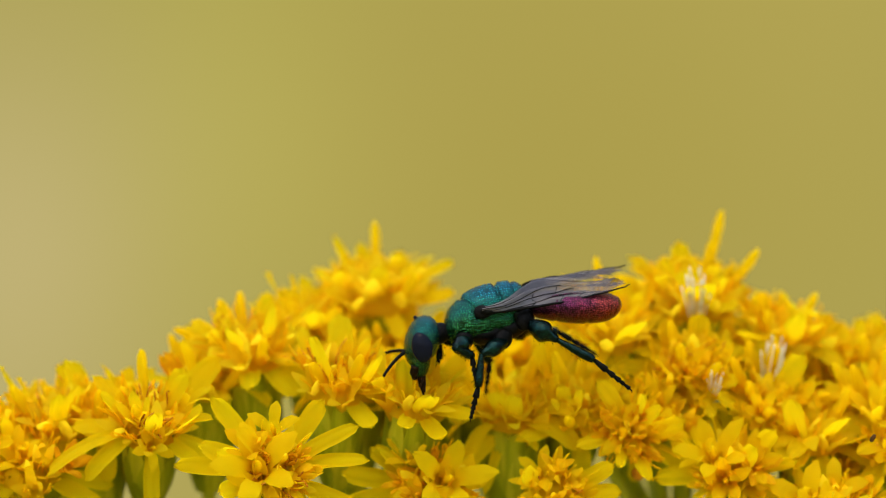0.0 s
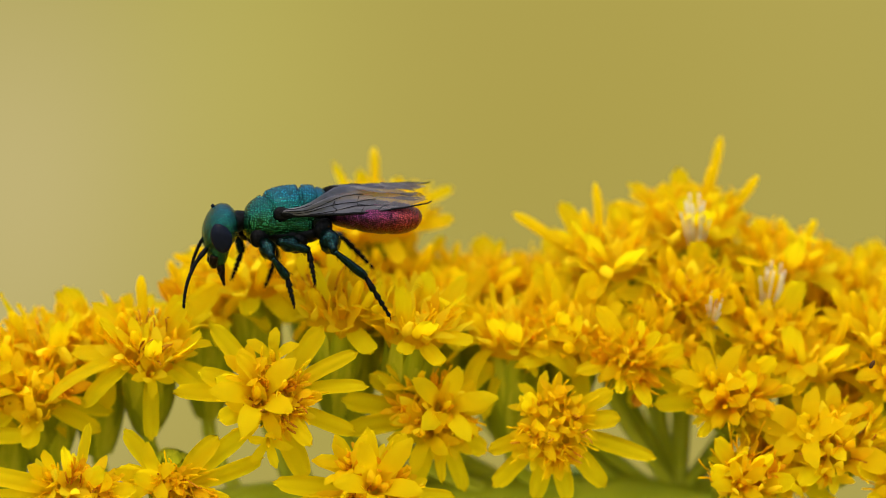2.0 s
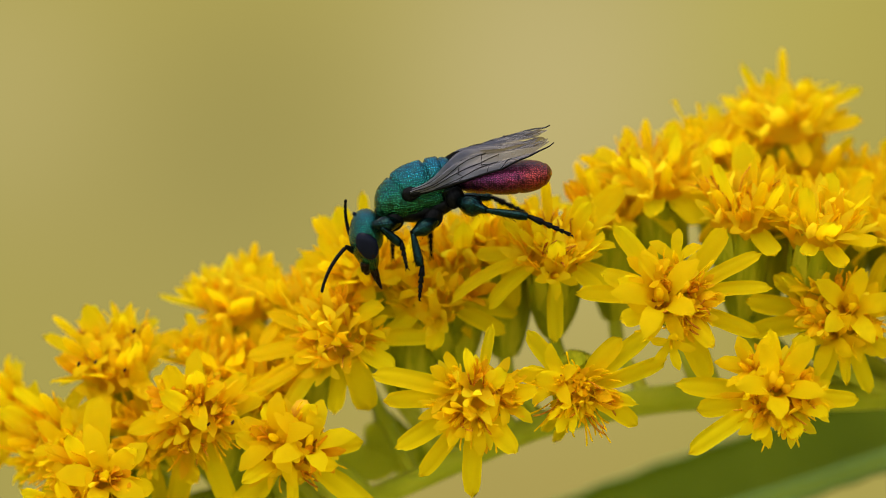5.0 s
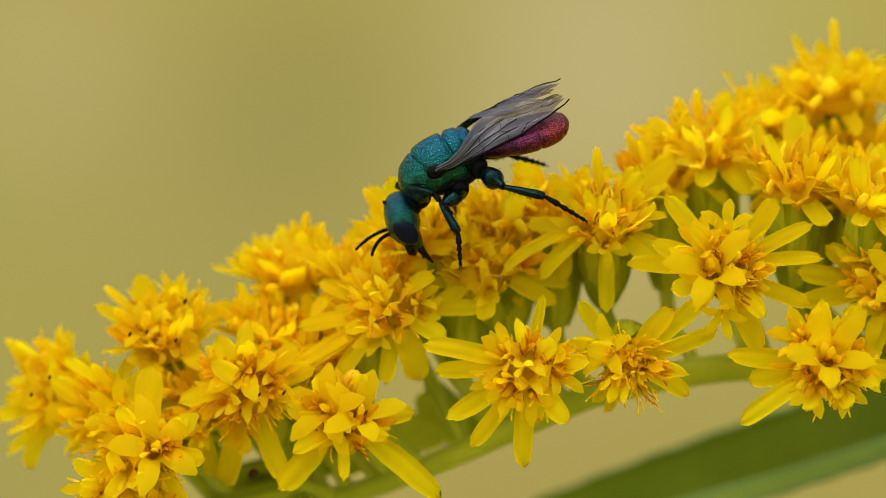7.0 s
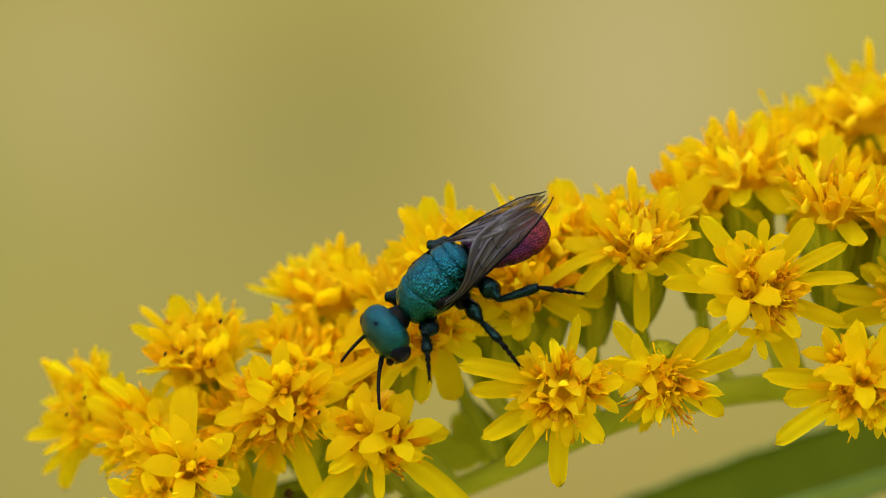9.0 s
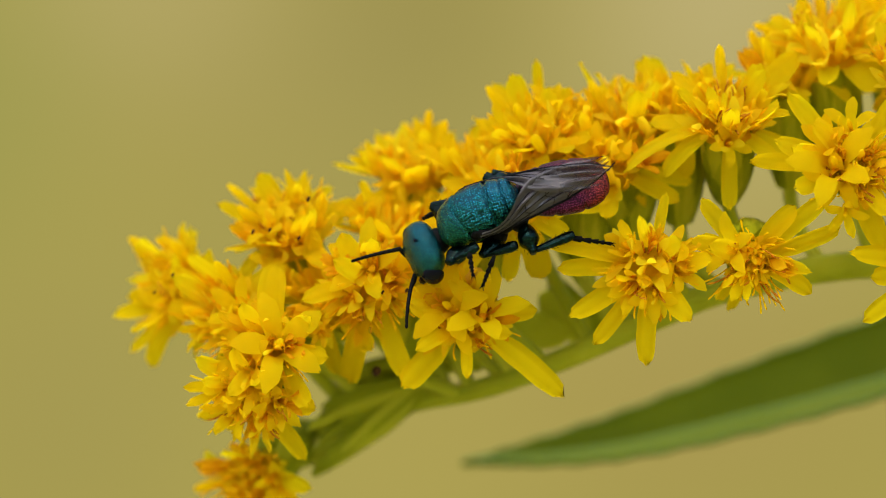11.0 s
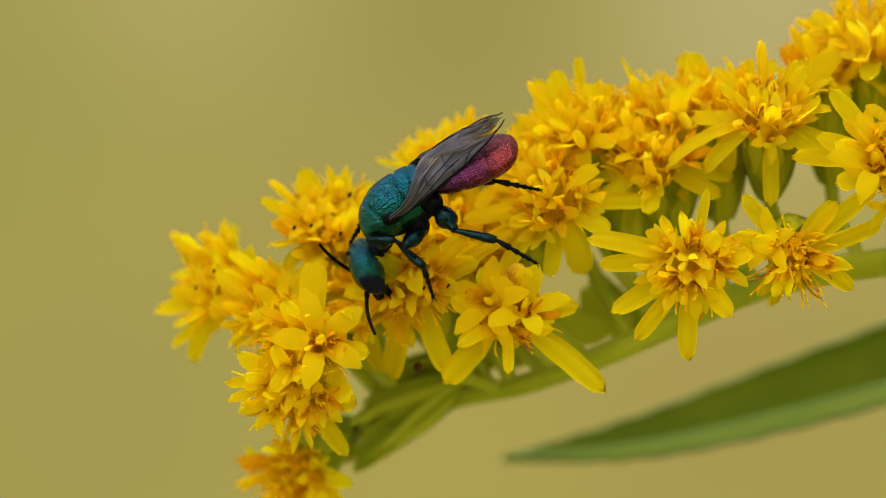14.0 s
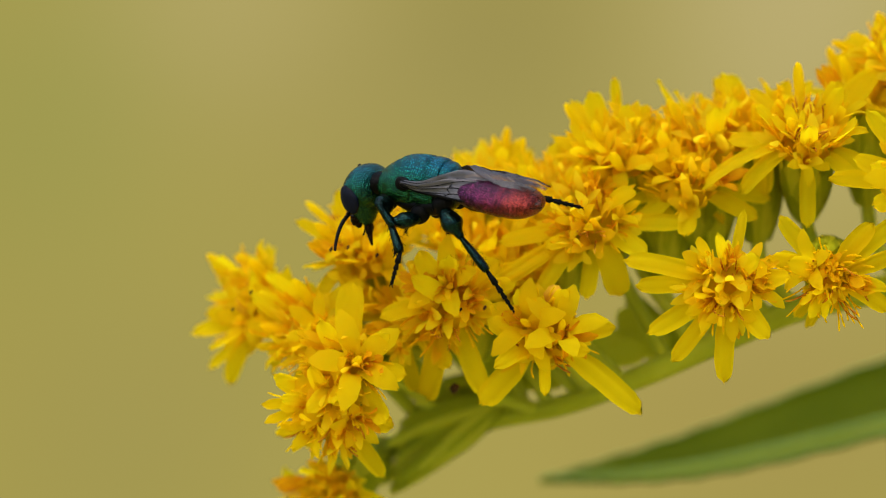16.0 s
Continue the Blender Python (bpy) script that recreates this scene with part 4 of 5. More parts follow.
thorax = [(82, -31, 6, 10), (79, -30, 18, 26), (72, -28, 30, 39), (60, -25, 38, 47), (40, -18, 46, 53), (16, -14, 51, 55), (-14, -10, 51, 54), (-36, -6, 48, 50), (-46, -4, 44, 45), (-52, -4, 38, 38), (-55, -4, 22, 24), (-56, -4, 6, 8)]
sutures = []
for s in (1, -1):
    sutures += [([(50, 0, 36), (48, 22 * s, 29), (40, 40 * s, 12), (28, 51 * s, -8), (22, 52 * s, -20)], 3.0, 8), ([(44, 17 * s, 32), (20, 15 * s, 41), (-10, 13 * s, 45)], 2.4, 3.5),
                ([(40, 35 * s, 18), (10, 37 * s, 26), (-12, 34 * s, 30)], 2.2, 3),
                ([(-14, 0, 46), (-15, 24 * s, 39), (-17, 40 * s, 26), (-20, 52 * s, 2)], 3.0, 9), ([(-44, 0, 42), (-45, 24 * s, 34), (-48, 38 * s, 20), (-52, 48 * s, -8)], 3.0, 8),
                ([(22, 53 * s, -20), (4, 54 * s, -22), (-24, 53 * s, -20), (-52, 47 * s, -16)], 4, 6), ([(4, 54 * s, -22), (0, 50 * s, -34), (-6, 42 * s, -46)], 3, 5),
                ([(-38, 51 * s, -18), (-44, 45 * s, -34), (-48, 36 * s, -44)], 3, 5), ([(-58, 0, 29), (-59, 20 * s, 24), (-60, 34 * s, 10)], 3, 4)]
body_part("thorax", slim(carved(loft(densely(thorax, 10), 64), densely(thorax, 10), sutures)), TEAL, wasp, label="blue-green pitted metallic thorax")
body_part("scutellum", slim(loft(densely([(-36, 12, 8, 14), (-40, 14, 20, 32), (-48, 14, 25, 40), (-58, 11, 24, 38), (-66, 7, 19, 30), (-71, 4, 10, 18), (-73, 3, 3, 6)], 5), 36)), TEAL, wasp, label="blue-green metallic hind plate of the back")
body_part("propodeum", slim(loft(densely([(-34, -20, 10, 16), (-40, -20, 30, 42), (-54, -20, 30, 43), (-66, -20, 25, 36), (-74, -20, 16, 22), (-77, -20, 5, 8)], 4), 28)), LEGC, wasp, label="green-black rear end of the thorax")
body_part("tegula", moved(loft(densely([(-17, 0, 3, 2), (-10, 0, 10, 5), (2, 0, 13, 7), (11, 0, 10, 5), (15, 0, 3, 2)], 3), 14), Matrix.Translation((16, 47, -10))), DARK, wasp, label="black shoulder scale")
body_part("tegula", moved(loft(densely([(-17, 0, 3, 2), (-10, 0, 10, 5), (2, 0, 13, 7), (11, 0, 10, 5), (15, 0, 3, 2)], 3), 14), Matrix.Translation((16, -47, -10))), DARK, wasp, label="black shoulder scale")
body_part("underside", slim(loft(densely([(60, -40, 8, 22), (44, -45, 15, 36), (10, -49, 19, 43), (-28, -45, 20, 43), (-56, -36, 18, 38), (-72, -28, 8, 16)], 4), 20)), DARK, wasp, label="dark underside")
abdomen = [(2, 0, 6, 9), (-6, 1, 15, 24), (-22, 1, 23, 44), (-52, 2, 27.5, 57), (-90, 3, 29.5, 61), (-120, 5, 29, 59), (-143, 7, 26, 52), (-159, 9, 20, 40), (-167, 11, 12, 25), (-171, 12, 4, 8)]
WAIST = Vector((-66, 0, -4)) * U
belly = body_part("abdomen", slim(loft(furrowed(densely(abdomen, 8), [(-58, 3.2, 0.075), (-113, 3.2, 0.075), (-156, 3, 0.05)]), 40), 0.93), PURPLE, wasp, Matrix.Translation(WAIST), "glossy purple and red pitted abdomen")
body_part("waist", loft(densely([(12, 0, 15, 18), (4, 0, 10, 12), (-4, 1, 11, 14), (-12, 1, 16, 22)], 3), 14), DARK, wasp, Matrix.Translation(WAIST), "short black waist")

# the head turns on the neck
NECK = Vector((74, 0, -30)) * U
skull = [(-27, 2, 9, 16), (-23, 3, 25, 38), (-13, 3, 37, 50), (0, 1, 42, 54), (12, -3, 42, 53), (22, -8, 37, 47), (30, -13, 27, 36), (35, -16, 15, 22), (37, -17, 5, 8)]
HM = Matrix.Translation((22, 0, -26))


def tapered(piece):
    """A head narrows towards the mouth, and its face is a little hollow."""
    out = []
    for x, y, z in piece[0]:
        k = 1 - 0.34 * min(1.0, max(0.0, (-z - 6) / 40)) ** 1.3
        hollow = 5.5 * math.exp(-(y / 17) ** 2 - ((z + 22) / 15) ** 2) if x > 10 else 0.0
        out.append((x - hollow, y * k, z))
    return out, piece[1]


head = body_part("head", moved(tapered(loft([q[:4] + (0.9,) for q in densely(skull, 5)], 44)), HM), HEADC, wasp, Matrix.Translation(NECK), "blue-green pitted metallic head")
for side in (1, -1):
    body_part("eye", moved(loft(densely([(-20, 0, 2, 2), (-16, 0, 15, 6), (-8, 0, 25, 11), (2, 0, 28, 13), (11, 0, 23, 11), (17, 0, 12, 6), (19, 0, 3, 2)], 4), 24), Matrix.Translation((28, 46 * side, -41)) @ pose(0, 0, 0, -9 * side, 12, -16 * side)), EYE, head, label="glossy black eye")
    body_part("jaw", tube(smooth_line([(38, 22 * side, -74), (40, 17 * side, -86), (37, 6 * side, -95)], 4), [8] * 5 + [6] * 3 + [3], 8), MOUTH, head, label="dark bronze jaw")
    body_part("palp", tube(smooth_line([(28, 8 * side, -84), (24, 12 * side, -98), (29, 12 * side, -110)], 4), 1.6, 5), MOUTH, head)
body_part("face", moved(loft(densely([(0, 0, 18, 34), (12, 1, 21, 36), (26, 2, 21, 33), (38, 2, 18, 26), (50, 1, 12, 17), (57, 0, 5, 8)], 3), 20), Matrix.Translation((30, 0, -37)) @ pose(0, 0, 0, 0, 94, 0)), HEADC, head, label="green-black tapering face")
body_part("tongue", tube(smooth_line([(27, 0, -80), (25, 0, -98), (22, 0, -116), (19, 0, -130)], 4), [9, 9, 8.5, 8, 7.5, 7, 6, 5, 4.2, 3.4, 2.8, 2.2, 1.4], 10), MOUTH, head, label="dark red-brown tapering tongue")
body_part("neck", loft(densely([(-34, -8, 8, 10), (-22, -12, 14, 18), (-6, -16, 20, 26), (10, -20, 22, 28)], 3), 16), DARK, head, label="short dark neck")
for x, y in ((14, 0), (5, 11), (5, -11)):
    body_part("ocellus", moved(loft(densely([(-4, 0, 1, 1), (-2, 0, 3.6, 3.6), (1, 0, 4.0, 4.0), (3, 0, 1, 1)], 2), 10), Matrix.Translation((x + 24, y, 13 - 0.02 * y * y - 0.1 * (x - 5)))), EYE, head)


# wings: a pleated sheet from front edge to hind edge, torn into strands at its end, with veins
HINGE = Vector((18, 51, -10))


def wing(side, seed):
    if side > 0:
        lead = smooth_line([(0, 0, -2), (-40, 3, -2), (-80, 0, 4), (-135, -6, 15), (-180, -12, 23), (-222, -20, 31), (-264, -36, 43)], 8)
    else:
        lead = smooth_line([(0, 0, -2), (-40, 3, 8), (-80, 0, 28), (-135, -6, 52), (-180, -12, 62), (-222, -20, 69), (-264, -36, 75)], 8)
    trail = smooth_line([(-2, 0, 9), (-34, 3, 17), (-62, -6, 32), (-86, -28, 48), (-116, -50, 54), (-160, -60, 55), (-205, -60, 55), (-246, -56, 56)], 7)
    trail = [trail[round(i * (len(trail) - 1) / (len(lead) - 1))] for i in range(len(lead))]
    rnd = random.Random(seed)
    n = len(lead)

    def at(t, s):
        i = min(int(t * (n - 1)), n - 2)
        k = t * (n - 1) - i
        p = lead[i].lerp(lead[i + 1], k).lerp(trail[i].lerp(trail[i + 1], k), s)
        grow = min(1, 3 * t)
        pleat = 4.5 * abs(math.sin(3.4 * math.pi * s + 0.8)) - 3.0 * math.exp(-((s - 0.30) / 0.07) ** 2)
        crease = 2.2 * math.sin(17 * s + 9 * t) * (0.4 + t) + 1.6 * noise.noise(Vector((9 * t, 7 * s, seed)))
        z = p.z + (1.2 * pleat + 1.3 * crease) * grow + 7 * math.sin(math.pi * s) * t
        return Vector((p.x, (p.y + 6 * math.sin(math.pi * s) * max(0, 1 - 2.5 * t)) * side, z))

    rows, cols, cut = 40, 24, 0.76
    verts, faces = [], []
    for i in range(rows + 1):
        for j in range(cols + 1):
            verts.append(at(cut * i / rows, j / cols))
    m = cols + 1
    for i in range(rows):
        for j in range(cols):
            faces.append((i * m + j, (i + 1) * m + j, (i + 1) * m + j + 1, i * m + j + 1))
    edges = [0, 2, 6, 8, 11, 14, 16, 19, 24]
    for k, (a, b) in enumerate(zip(edges, edges[1:])):
        reach = rnd.uniform(0.92, 1.0) if k else 1.0
        mid, bend, split = (a + b) / 2 / cols + rnd.uniform(-0.02, 0.02), rnd.uniform(-4, 7), rnd.uniform(0.79, 0.89)
        above, steps = [rows * m + j for j in range(a, b + 1)], 14
        for i in range(1, steps + 1):
            t = cut + (reach - cut) * i / steps
            q = max(0.0, (t - split) / (reach - split))
            below = []
            for j in range(a, b + 1):
                p = at(t, mid + (j / cols - mid) * (1 - 0.92 * q ** 2.2))
                below.append(len(verts))
                verts.append(p + Vector((0, 0, bend * q * q + (4 * q * q if k == 0 else 0))))
            for j in range(b - a):
                faces.append((above[j], below[j], below[j + 1], above[j + 1]))
            above = below
    sheet = body_part("wing", (verts, faces), WING, wasp, Matrix.Translation(Vector((HINGE.x, HINGE.y * side, HINGE.z)) * U), "smoky translucent wing with a torn, frayed tip")
    lines = [[(0.95 * k / 14, 0.0) for k in range(15)], [(k / 10 * 0.62, 0.10 + 0.008 * k) for k in range(11)],
             [(k / 10 * 0.66, 0.28 + 0.012 * k) for k in range(11)], [(k / 10 * 0.60, 0.52 + 0.006 * k) for k in range(11)], [(k / 10 * 0.50, 0.78) for k in range(11)],
             [(0.36, 0.02), (0.40, 0.16), (0.38, 0.30), (0.41, 0.54)], [(0.52, 0.02), (0.56, 0.16), (0.53, 0.34), (0.57, 0.56)], [(0.44, 0.55), (0.48, 0.78)], [(0.60, 0.0), (0.68, 0.10), (0.77, 0.16)]]
    for k, line in enumerate(lines):
        pts = [at(t, s) + Vector((0, 0, 0.8)) for t, s in line]
        if k == 0:
            pts.append(at(1.0, 0.03) + Vector((0, 0, 4.5)))
        thick = [3.4 - 2.4 * i / len(pts) for i in range(len(pts))] if k == 0 else 0.75
        body_part("vein", tube(pts, thick, 5), DARK, sheet)
    body_part("wing_root", moved(loft(densely([(-26, 0, 3, 5), (-14, 0, 7, 9), (0, 0, 9, 9), (10, 0, 4, 4)], 3), 12), Matrix.Translation((-4, -3 * side, 2))), DARK, sheet, label="thick black wing root")
    return sheet


WINGS = {1: wing(1, 4), -1: wing(-1, 9)}


# legs: thigh, shin and foot, each keyed on the wasp
def segment(name, length, radii, material, hairy=0):
    pts = [(length * i / (len(radii) - 1), 0, 0) for i in range(len(radii))]
    secs = densely([(p[0], 0, r, r * 0.8) for p, r in zip(pts, radii)], 3)
    pieces = [loft(secs, 12)]
    rnd = random.Random(int(length * 7))
    for _ in range(hairy):
        t, a = rnd.uniform(0.1, 0.95), rnd.uniform(0, 6.28)
        r = radii[min(int(t * len(radii)), len(radii) - 1)] * 0.8
        d = Vector((0.7, math.cos(a), math.sin(a)))
        p = Vector((t * length, math.cos(a) * r, math.sin(a) * r))
        pieces.append(tube([p, p + d * 3.2, p + d * 5.5 + Vector((1.5, 0, 0))], [0.45, 0.35, 0.15], 3))
    v, f = scaled(joined(pieces))
    return mesh_of(name, v, f, material)


def foot_mesh(length):
    """Five small joints, ending in a pair of claws."""
    secs, x = [], 0.0
    for k, share in enumerate((0.36, 0.20, 0.16, 0.12, 0.16)):
        w = 6.4 - 0.6 * k
        secs += [(x, 0, w * 0.55, w * 0.5), (x + share * length * 0.5, 0, w * 0.8, w * 0.7), (x + share * length * 0.92, 0, w, w * 0.9)]
        x += share * length
    secs.append((x, 0, 1.2, 1.2))
    pieces = [loft([s + (1.0,) for s in secs], 8)]
    for s in (1, -1):
        pieces.append(tube([(x - 1, 0, 0), (x + 4, 3 * s, 0), (x + 7, 4 * s, -3)], [1.2, 1.0, 0.3], 5))
    v, f = scaled(joined(pieces))
    return mesh_of("foot", v, f, DARK)


LEGS = {}
SIZES = {"fore": (54, 46, 50), "mid": (56, 58, 58), "hind": (60, 74, 82)}
HIPS = {"fore": (46, 30, -60), "mid": (-22, 34, -66), "hind": (-64, 34, -38)}
for kind in ("fore", "mid", "hind"):
    a, b, c = SIZES[kind]
    fat = 1.45 if kind == "hind" else 1.15
    thigh = segment("thigh", a, [8, 12 * fat, 15.5 * fat, 16 * fat, 12, 8], LEGC, 20)
    shin = segment("shin", b, [5.5, 7, 8.5, 9.5, 10.5, 8], LEGC, 44)
    foot = foot_mesh(c)
    for side in (1, -1):
        hip = Vector(HIPS[kind])
        hip.y *= side
        body_part("hip", moved(loft(densely([(-18, 0, 5, 5), (-10, 0, 15, 13), (4, 0, 18, 14), (16, 0, 13, 10), (22, 0, 5, 5)], 3), 14), Matrix.Translation(hip + Vector((4, -4 * side, 8))) @ pose(0, 0, 0, 0, 60, 30 * side)), DARK, wasp, label="rounded black hip")
        LEGS[kind, side] = [part("thigh", thigh, wasp, label="dark metallic green thigh"), part("shin", shin, wasp, label="dark metallic green shin"), part("foot", foot, wasp, label="thin black jointed foot")]


def antenna():
    v, f = scaled(loft(densely([(0, 0, 3, 3), (6, 0, 4.3, 4.3), (22, 0, 4.8, 4.8), (30, 0, 3.6, 3.6), (33, 0, 2, 2)], 3), 10))
    base = part("antenna_base", mesh_of("antenna_base", v, f, DARK), head, label="black first joint of the feeler")
    secs, x = [], 0.0
    for k in range(11):
        w = 3.9 - 0.11 * k
        for q, s in ((0.0, 0.84), (0.25, 1.0), (0.8, 1.0), (0.97, 0.84)):
            xx = x + 8.2 * q
            secs.append((xx, -0.0034 * xx * (xx - 90), w * s, w * s, 1.0))
        x += 8.2
    secs.append((x + 1, -0.0034 * x * (x - 90), 1.0, 1.0, 1.0))
    v, f = scaled(loft(secs, 9))
    whip = part("antenna", mesh_of("antenna", v, f, DARK), head, label="black beaded feeler")
    return base, whip


FEELERS = {1: antenna(), -1: antenna()}


# ---- motion ----
def stand(origin, u, v, deep, dip, toward, lean):
    """The wasp's pose: dip, its head's slope downwards; toward, its head's turn to the viewer; lean, its back's turn to the viewer."""
    p, t, q = radians(dip), radians(toward), radians(lean)
    flat, view = Vector((-math.cos(p), 0, -math.sin(p))), Vector((0, -1, 0))
    fwd = flat * math.cos(t) + view * math.sin(t)
    up0 = Vector((-math.sin(p), 0, math.cos(p)))
    cam_side = view * math.cos(t) - flat * math.sin(t)
    up = up0 * math.cos(q) + cam_side * math.sin(q)
    return Matrix.Translation(spot(u + origin[0], v + origin[1], deep)) @ axes(fwd, up)


def two_bones(a, target, la, lb, pole):
    """The joint between two bones from a to target, and the end that they reach."""
    d = target - a
    r = min(max(d.length, abs(la - lb) * 1.02 + 1e-6), (la + lb) * 0.998)
    way = d.normalized()
    along = (la * la - lb * lb + r * r) / (2 * r)
    high = math.sqrt(max(la * la - along * along, 0))
    side = pole - way * pole.dot(way)
    side = side.normalized() if side.length > 1e-9 else way.orthogonal().normalized()
    return a + way * along + side * high, a + way * r


def nod(n, turn, crane):
    """The head's pose on the thorax, tipped up by n degrees and turned about its middle, and stretched forth."""
    mid = Matrix.Translation(Vector((20, 0, -16)) * U)
    return Matrix.Translation(NECK + Vector((crane[0], 0, crane[1])) * U) @ mid @ pose(0, 0, 0, 0, -n, turn) @ mid.inverted()


def calm(key):
    """Rows with the long turns split, so that no bone spins."""
    out = [key[0]]
    for (ta, ma), (tb, mb) in zip(key, key[1:]):
        qa, qb = ma.to_quaternion(), mb.to_quaternion()
        if qa.rotation_difference(qb).angle > 1.2:
            for k in (1 / 3, 2 / 3):
                out.append((ta + (tb - ta) * k, Matrix.LocRotScale(ma.translation.lerp(mb.translation, k), qa.slerp(qb, k), None)))
        out.append((tb, mb))
    return out


def motions():
    rows = [
        (0, stand(MID, 1669, 184, -0.6, 6.4, 1.0, -0.6)),
        (0.5, stand(MID, 1660, 188, -0.6, 4.9, 0.1, -7.3)),
        (1, stand(MID, 1652, 193, -0.6, 7.6, -2.2, -7.5)),
        (1.5, stand(MID, 1600, 107, -0.6, -32.6, -3.2, 5.6)),
        (2, stand(MID, 1316, 139, -0.6, -3.6, 2.9, 5.4)),
        (2.5, stand(MID, 1023, 211, -0.6, 9.2, 5.4, -3.3)),
        (3, stand(MID, 894, 241, -0.6, 5.5, 3.3, 5.9)),
        (3.5, stand(MID, 878, 258, -0.6, 8.5, 8.2, 1.0)),
        (4, stand(MID, 868, 258, -0.6, 9.4, 4.5, 3.0)),
        (6.5, stand(MID, 780, 297, -0.6, 13.3, -1.4, 16.4)),
        (7, stand(MID, 777, 277, -0.6, 17.5, 2.8, 18.3)),
        (7.5, stand(MID, 779, 268, -0.6, 20.6, 2.9, 18.2)),
        (8, stand(MID, 781, 282, -0.6, 19.3, 3.1, 31.5)),
        (8.5, stand(MID, 823, 331, -1.4, 67.7, 0.8, 80.1)),
        (9, stand(MID, 707, 456, -1.6, 37.0, 2.9, 56.1)),
        (9.5, stand(MID, 726, 529, -2.2, 66.2, -7.1, 74.7)),
        (10, stand(MID, 706, 570, -2.4, 47.5, -1.0, 80.0)),
        (12.5, stand(MID, 499, 510, -1.2, 6.6, -10.1, 8.4)),
        (13, stand(MID, 447, 520, -1.2, 11.0, 1.1, 3.0)),
        (13.5, stand(MID, 399, 528, -1.2, 25.0, 5.8, 9.4)),
        (14, stand(MID, 408, 537, -1.2, 25.8, -10.6, 29.7)),
        (14.5, stand(MID, 412, 538, -1.2, 21.9, -13.6, 30.8)),
        (15, stand(MID, 407, 533, -1.2, 22.8, -21.8, 33.3)),
        (15.5, stand(MID, 454, 490, -1.2, -7.7, -14.3, 14.9)),
        (16, stand(MID, 396, 462, -1.2, -16.0, -26.2, 17.3)),
    ]
    walk(wasp, rows)
    times = [0, 0.5, 1, 1.5, 2, 2.5, 3, 3.5, 4, 6.5, 7, 7.5, 8, 8.5, 9, 9.5, 10, 12.5, 13, 13.5, 14, 14.5, 15, 15.5, 16]
    deeps = [-0.6, -0.6, -0.6, -0.6, -0.6, -0.6, -0.6, -0.6, -0.6, -0.6, -0.6, -0.6, -0.6, -1.4, -1.6, -2.2, -2.4, -1.2, -1.2, -1.2, -1.2, -1.2, -1.2, -1.2, -1.2]
    cranes = [(23, 10), (17, 5), (13, 13), (6, 37), (21, 12), (16, -12), (18, -1), (14, -15), (8, -19), (3, -12), (-2, -29), (0, -32), (2, -22), (17, -5), (25, 13), (34, -6), (28, -27), (11, 7), (9, -5), (1, -13), (13, -41), (9, -42), (30, -51), (-2, 27), (17, 6)]
    nods = [7, 5, 17, -8, -5, 4, 5, 4, 2, -12, -14, -8, -12, 43, 10, 45, 26, -6, -11, -13, -6, -11, -7, -6, -13]
    turns = [-2, -4, -4, -1, 0, -2, 0, -1, 0, -1, -4, 3, -3, 12, 5, -2, 12, -1, 0, -1, 5, -1, 9, -7, -6]
    tips = [-11, -10, -7, -5, -4, -2, -4, 0, -9, -10, -6, -11, -11, -49, -31, -53, -39, -11, -9, -9, -7, -5, -6, -6, 0]
    swings = [0] * 13 + [5, 4, 6, 9] + [0] * 8
    near_wing = [(-7, -3), (-7, -3), (-7, -3), (-7, -1), (-3, -3), (0, -3), (1, -3), (3, -3), (-2, -3), (-1, -3), (-1, -3), (-5, 3), (-6, 3), (0, -7), (-2, -5), (0, -11), (0, -6), (-7, 2), (-5, -3), (-3, -3), (1, 2), (2, 2), (1, 2), (-6, -1), (-7, -1)]
    far_wing = [(-6, 0), (-6, 2), (-6, -1), (-6, -3), (-3, -3), (0, 3), (1, -3), (3, 3), (-1, -3), (-3, -3), (-1, -3), (-4, -3), (-5, -3), (-6, -11), (-6, -9), (-6, -12), (-5, -13), (-5, -3), (-3, -2), (-2, -3), (-3, -4), (-3, -4), (-3, -4), (-6, -3), (-6, -3)]
    fore = [(1647, 322), (1639, 322), (1669, 320), (1478, 262), (1324, 313), (1020, 365), (878, 426), (858, 391), (834, 437), (803, 392), (800, 378), (820, 357), (823, 401), (870, 449), (698, 637), (754, 631), (718, 685), (487, 664), (446, 631), (453, 677), (444, 644), (448, 638), (452, 633), (449, 617), (344, 600)]
    mid = [(1637, 384), (1638, 390), (1681, 313), (1543, 297), (1361, 273), (1102, 388), (930, 451), (932, 391), (872, 462), (800, 492), (815, 470), (819, 455), (823, 458), (953, 504), (883, 645), (882, 646), (758, 680), (506, 721), (468, 736), (471, 722), (476, 716), (477, 715), (472, 716), (471, 724), (337, 653)]
    hind = [(1931, 339), (1926, 340), (1939, 336), (1699, 367), (1494, 333), (1243, 347), (1151, 359), (1145, 351), (1142, 342), (1048, 392), (1035, 390), (1017, 380), (1009, 381), (1053, 384), (971, 485), (964, 486), (933, 520), (696, 694), (686, 684), (658, 654), (659, 655), (659, 653), (659, 656), (599, 647), (569, 725)]
    near = [(1484, 307), (1476, 290), (1458, 248), (1340, 55), (1129, 318), (889, 468), (725, 401), (702, 469), (676, 425), (688, 507), (658, 452), (702, 500), (748, 494), (910, 597), (610, 690), (671, 781), (665, 810), (394, 726), (378, 741), (376, 732), (376, 799), (363, 795), (386, 791), (266, 622), (232, 605)]
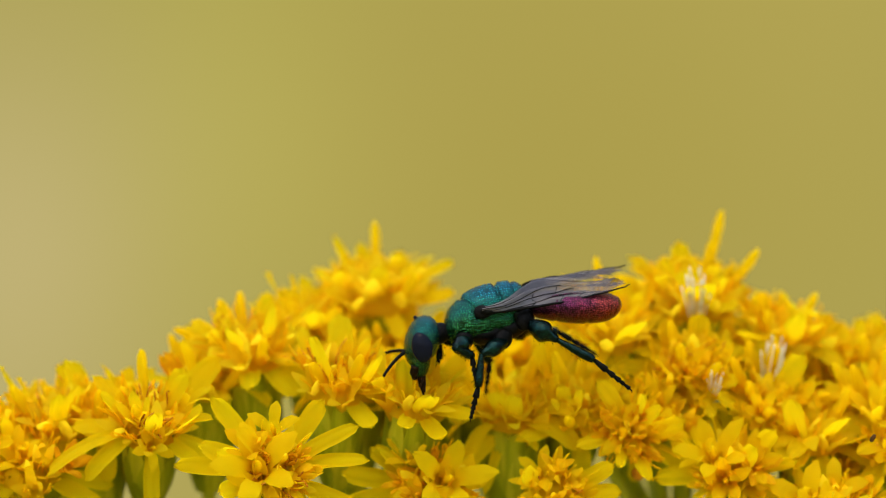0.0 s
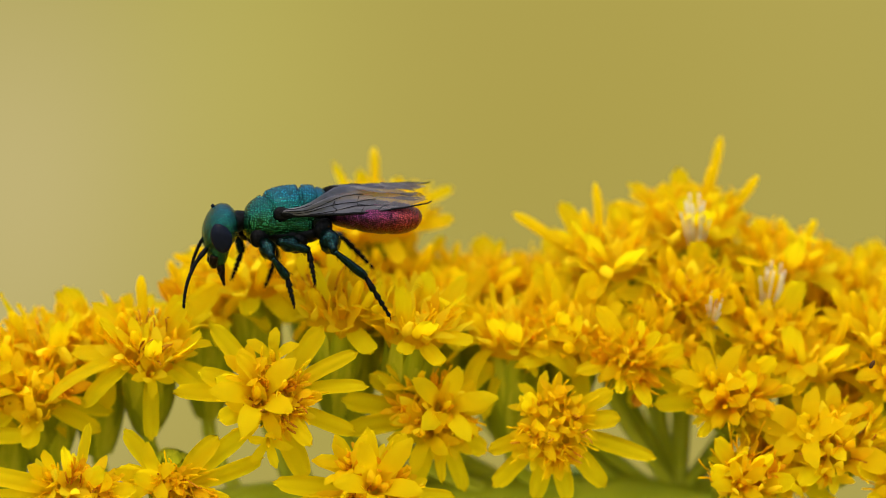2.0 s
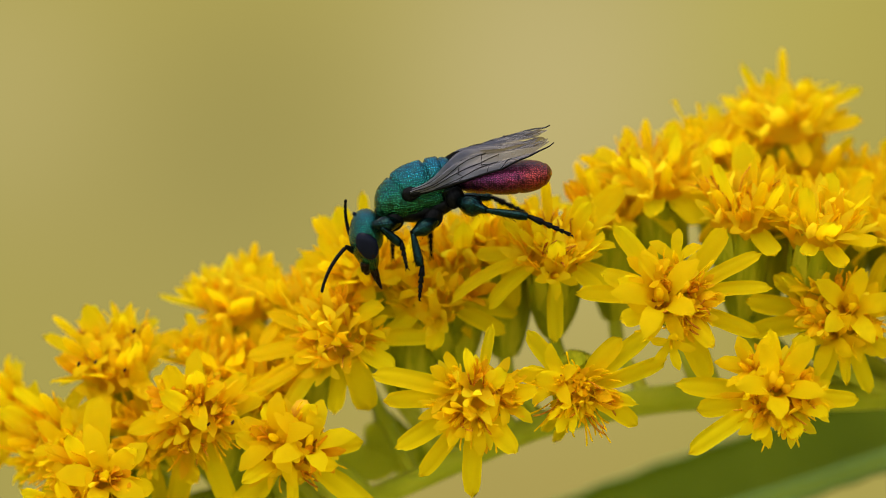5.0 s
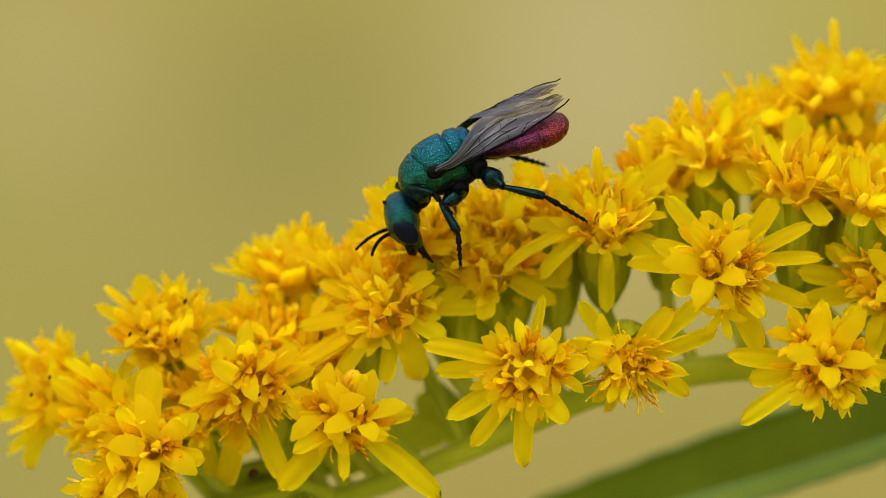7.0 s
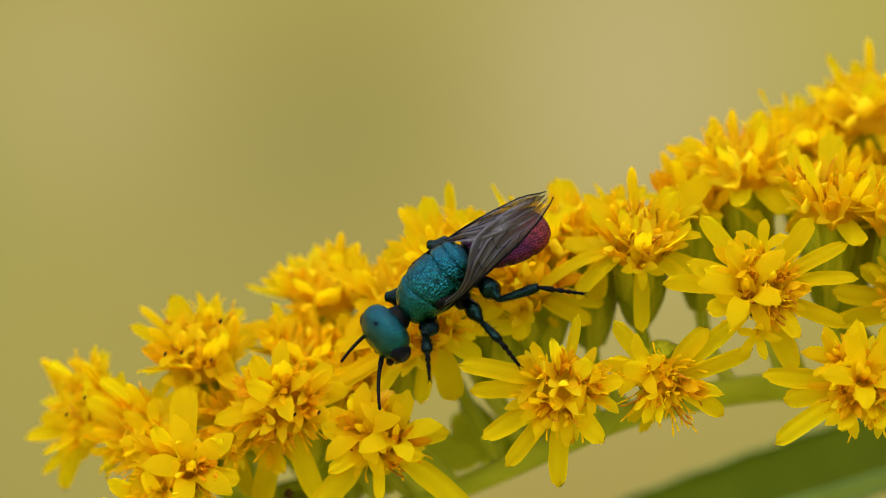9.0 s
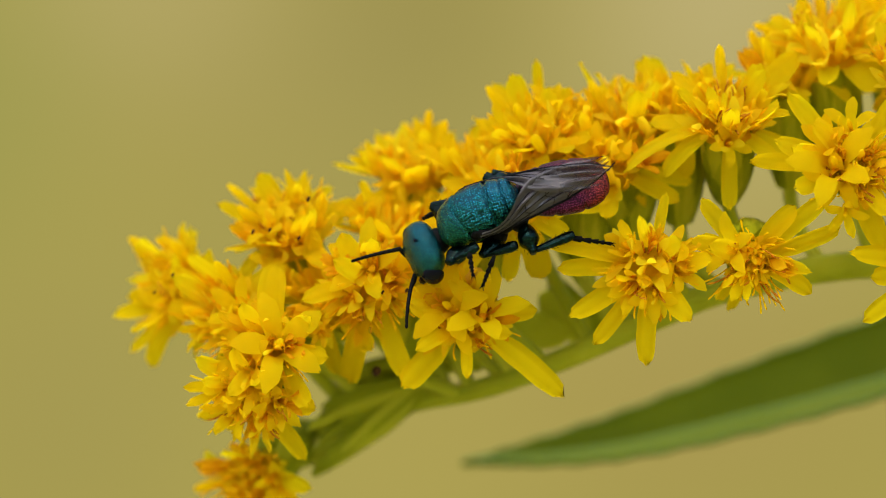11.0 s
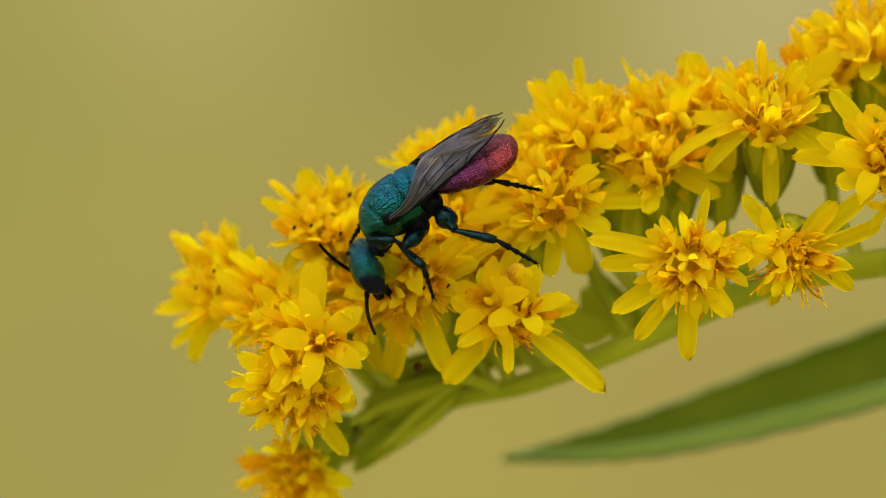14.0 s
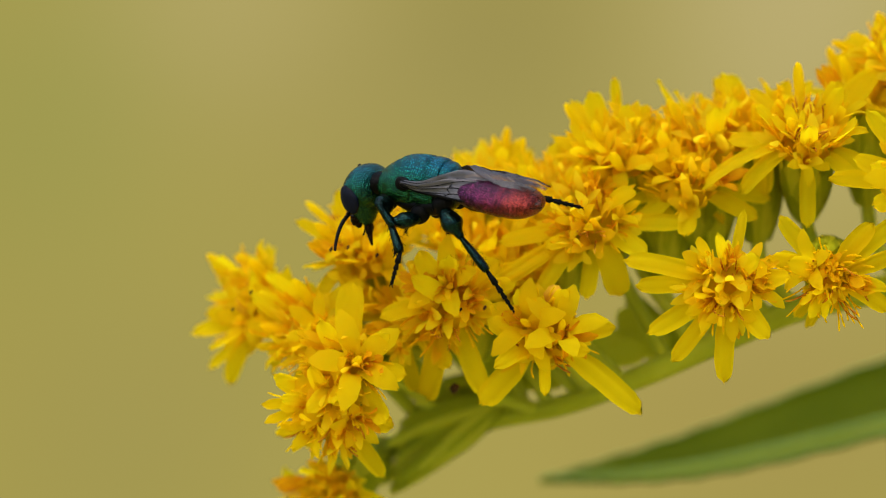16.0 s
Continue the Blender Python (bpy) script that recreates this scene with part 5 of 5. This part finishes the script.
    far = [(1508, 272), (1517, 295), (1475, 183), (1346, 47), (1145, 253), (851, 318), (703, 393), (685, 302), (735, 232), (653, 384), (630, 442), (639, 455), (594, 443), (733, 591), (542, 605), (624, 691), (495, 687), (371, 649), (338, 706), (253, 645), (272, 619), (280, 618), (308, 601), (271, 617), (269, 520)]
    far_feet = {"fore": {0: (1564, 325), 0.5: (1570, 318), 1: (1554, 315), 8.5: (753, 439), 9.5: (624, 631), 10: (598, 630), 14: (329, 619), 14.5: (333, 613), 15: (336, 611)}, "mid": {9.5: (629, 543), 10: (640, 540)}, "hind": {1.5: (1653, 305), 2.5: (1287, 245), 3.5: (1023, 336), 7.5: (919, 405), 9.5: (704, 436), 13: (731, 521), 13.5: (683, 513), 14: (664, 525), 14.5: (649, 530), 15: (652, 528), 16: (674, 518)}}
    walk(belly, [(t, Matrix.Translation(WAIST) @ pose(0, 0, 0, 0, a, b)) for t, a, b in zip(times, tips, swings)])
    for side, sheet in WINGS.items():
        hinge = Matrix.Translation(Vector((HINGE.x, HINGE.y * side, HINGE.z)) * U)
        walk(sheet, [(t, hinge @ pose(0, 0, 0, 0, a, b)) for t, (a, b) in zip(times, near_wing if side > 0 else far_wing)])
    walk(head, [(t, nod(n, q, c)) for t, n, q, c in zip(times, nods, turns, cranes)])
    for (kind, side), bones in LEGS.items():
        a, b, c = [q * U for q in SIZES[kind]]
        hip = Vector(HIPS[kind]) * U
        hip.y *= side
        keys = ([], [], [])
        for k, (t, m) in enumerate(rows):
            u, v = {"fore": fore, "mid": mid, "hind": hind}[kind][k]
            if side > 0:
                goal = m.inverted() @ spot(u, v, deeps[k] - 0.9)
            elif t in far_feet[kind]:
                goal = m.inverted() @ spot(*far_feet[kind][t], deeps[k] + 1.0)
            else:
                goal = Vector(({"fore": (70, -84, -138), "mid": (8, -112, -150), "hind": (-180, -92, -104)} if m[1][2] > -0.6 else {"fore": (76, -52, -130), "mid": (0, -56, -150), "hind": (-84, -46, -140)})[kind]) * U
                goal.x += 14 * U * math.sin(2.1 * t + len(kind))
            pull = (hip - goal)
            lift = Vector({"fore": (0.9, 0.5 * side, 1.0), "mid": (0.9, 0.5 * side, 0.2), "hind": (0.3, 0.95 * side, -0.12)}[kind])
            ankle = goal + (pull.normalized() * 0.72 + Vector((0, 0.1 * side, 0.12 if kind == "hind" else 0.45))).normalized() * c
            knee, ankle = two_bones(hip, ankle, a, b, lift)
            tip = goal - ankle
            out = Vector((0, side, 0.3))
            keys[0].append((t, Matrix.Translation(hip) @ axes(knee - hip, out)))
            keys[1].append((t, Matrix.Translation(knee) @ axes(ankle - knee, out)))
            keys[2].append((t, Matrix.Translation(ankle) @ axes(tip, Vector((0, 0, 1)))))
        for bone, key in zip(bones, keys):
            walk(bone, calm(key))
    for side, (base, whip) in FEELERS.items():
        root = Vector((47, 12 * side, -58)) * U
        first, second = [], []
        for k, (t, m) in enumerate(rows):
            u, v = (near if side > 0 else far)[k]
            mh = m @ nod(nods[k], turns[k], cranes[k])
            goal = mh.inverted() @ spot(u, v, deeps[k] - 0.5 * side)
            elbow, end = two_bones(root, goal, 31 * U, 90 * U, Vector((0.8, 0.35 * side, 0.35)))
            first.append((t, Matrix.Translation(root) @ axes(elbow - root, Vector((0, 0, 1)))))
            second.append((t, Matrix.Translation(elbow) @ axes(end - elbow, Vector((0.3, 0, 1)))))
        walk(base, calm(first))
        walk(whip, calm(second))


motions()
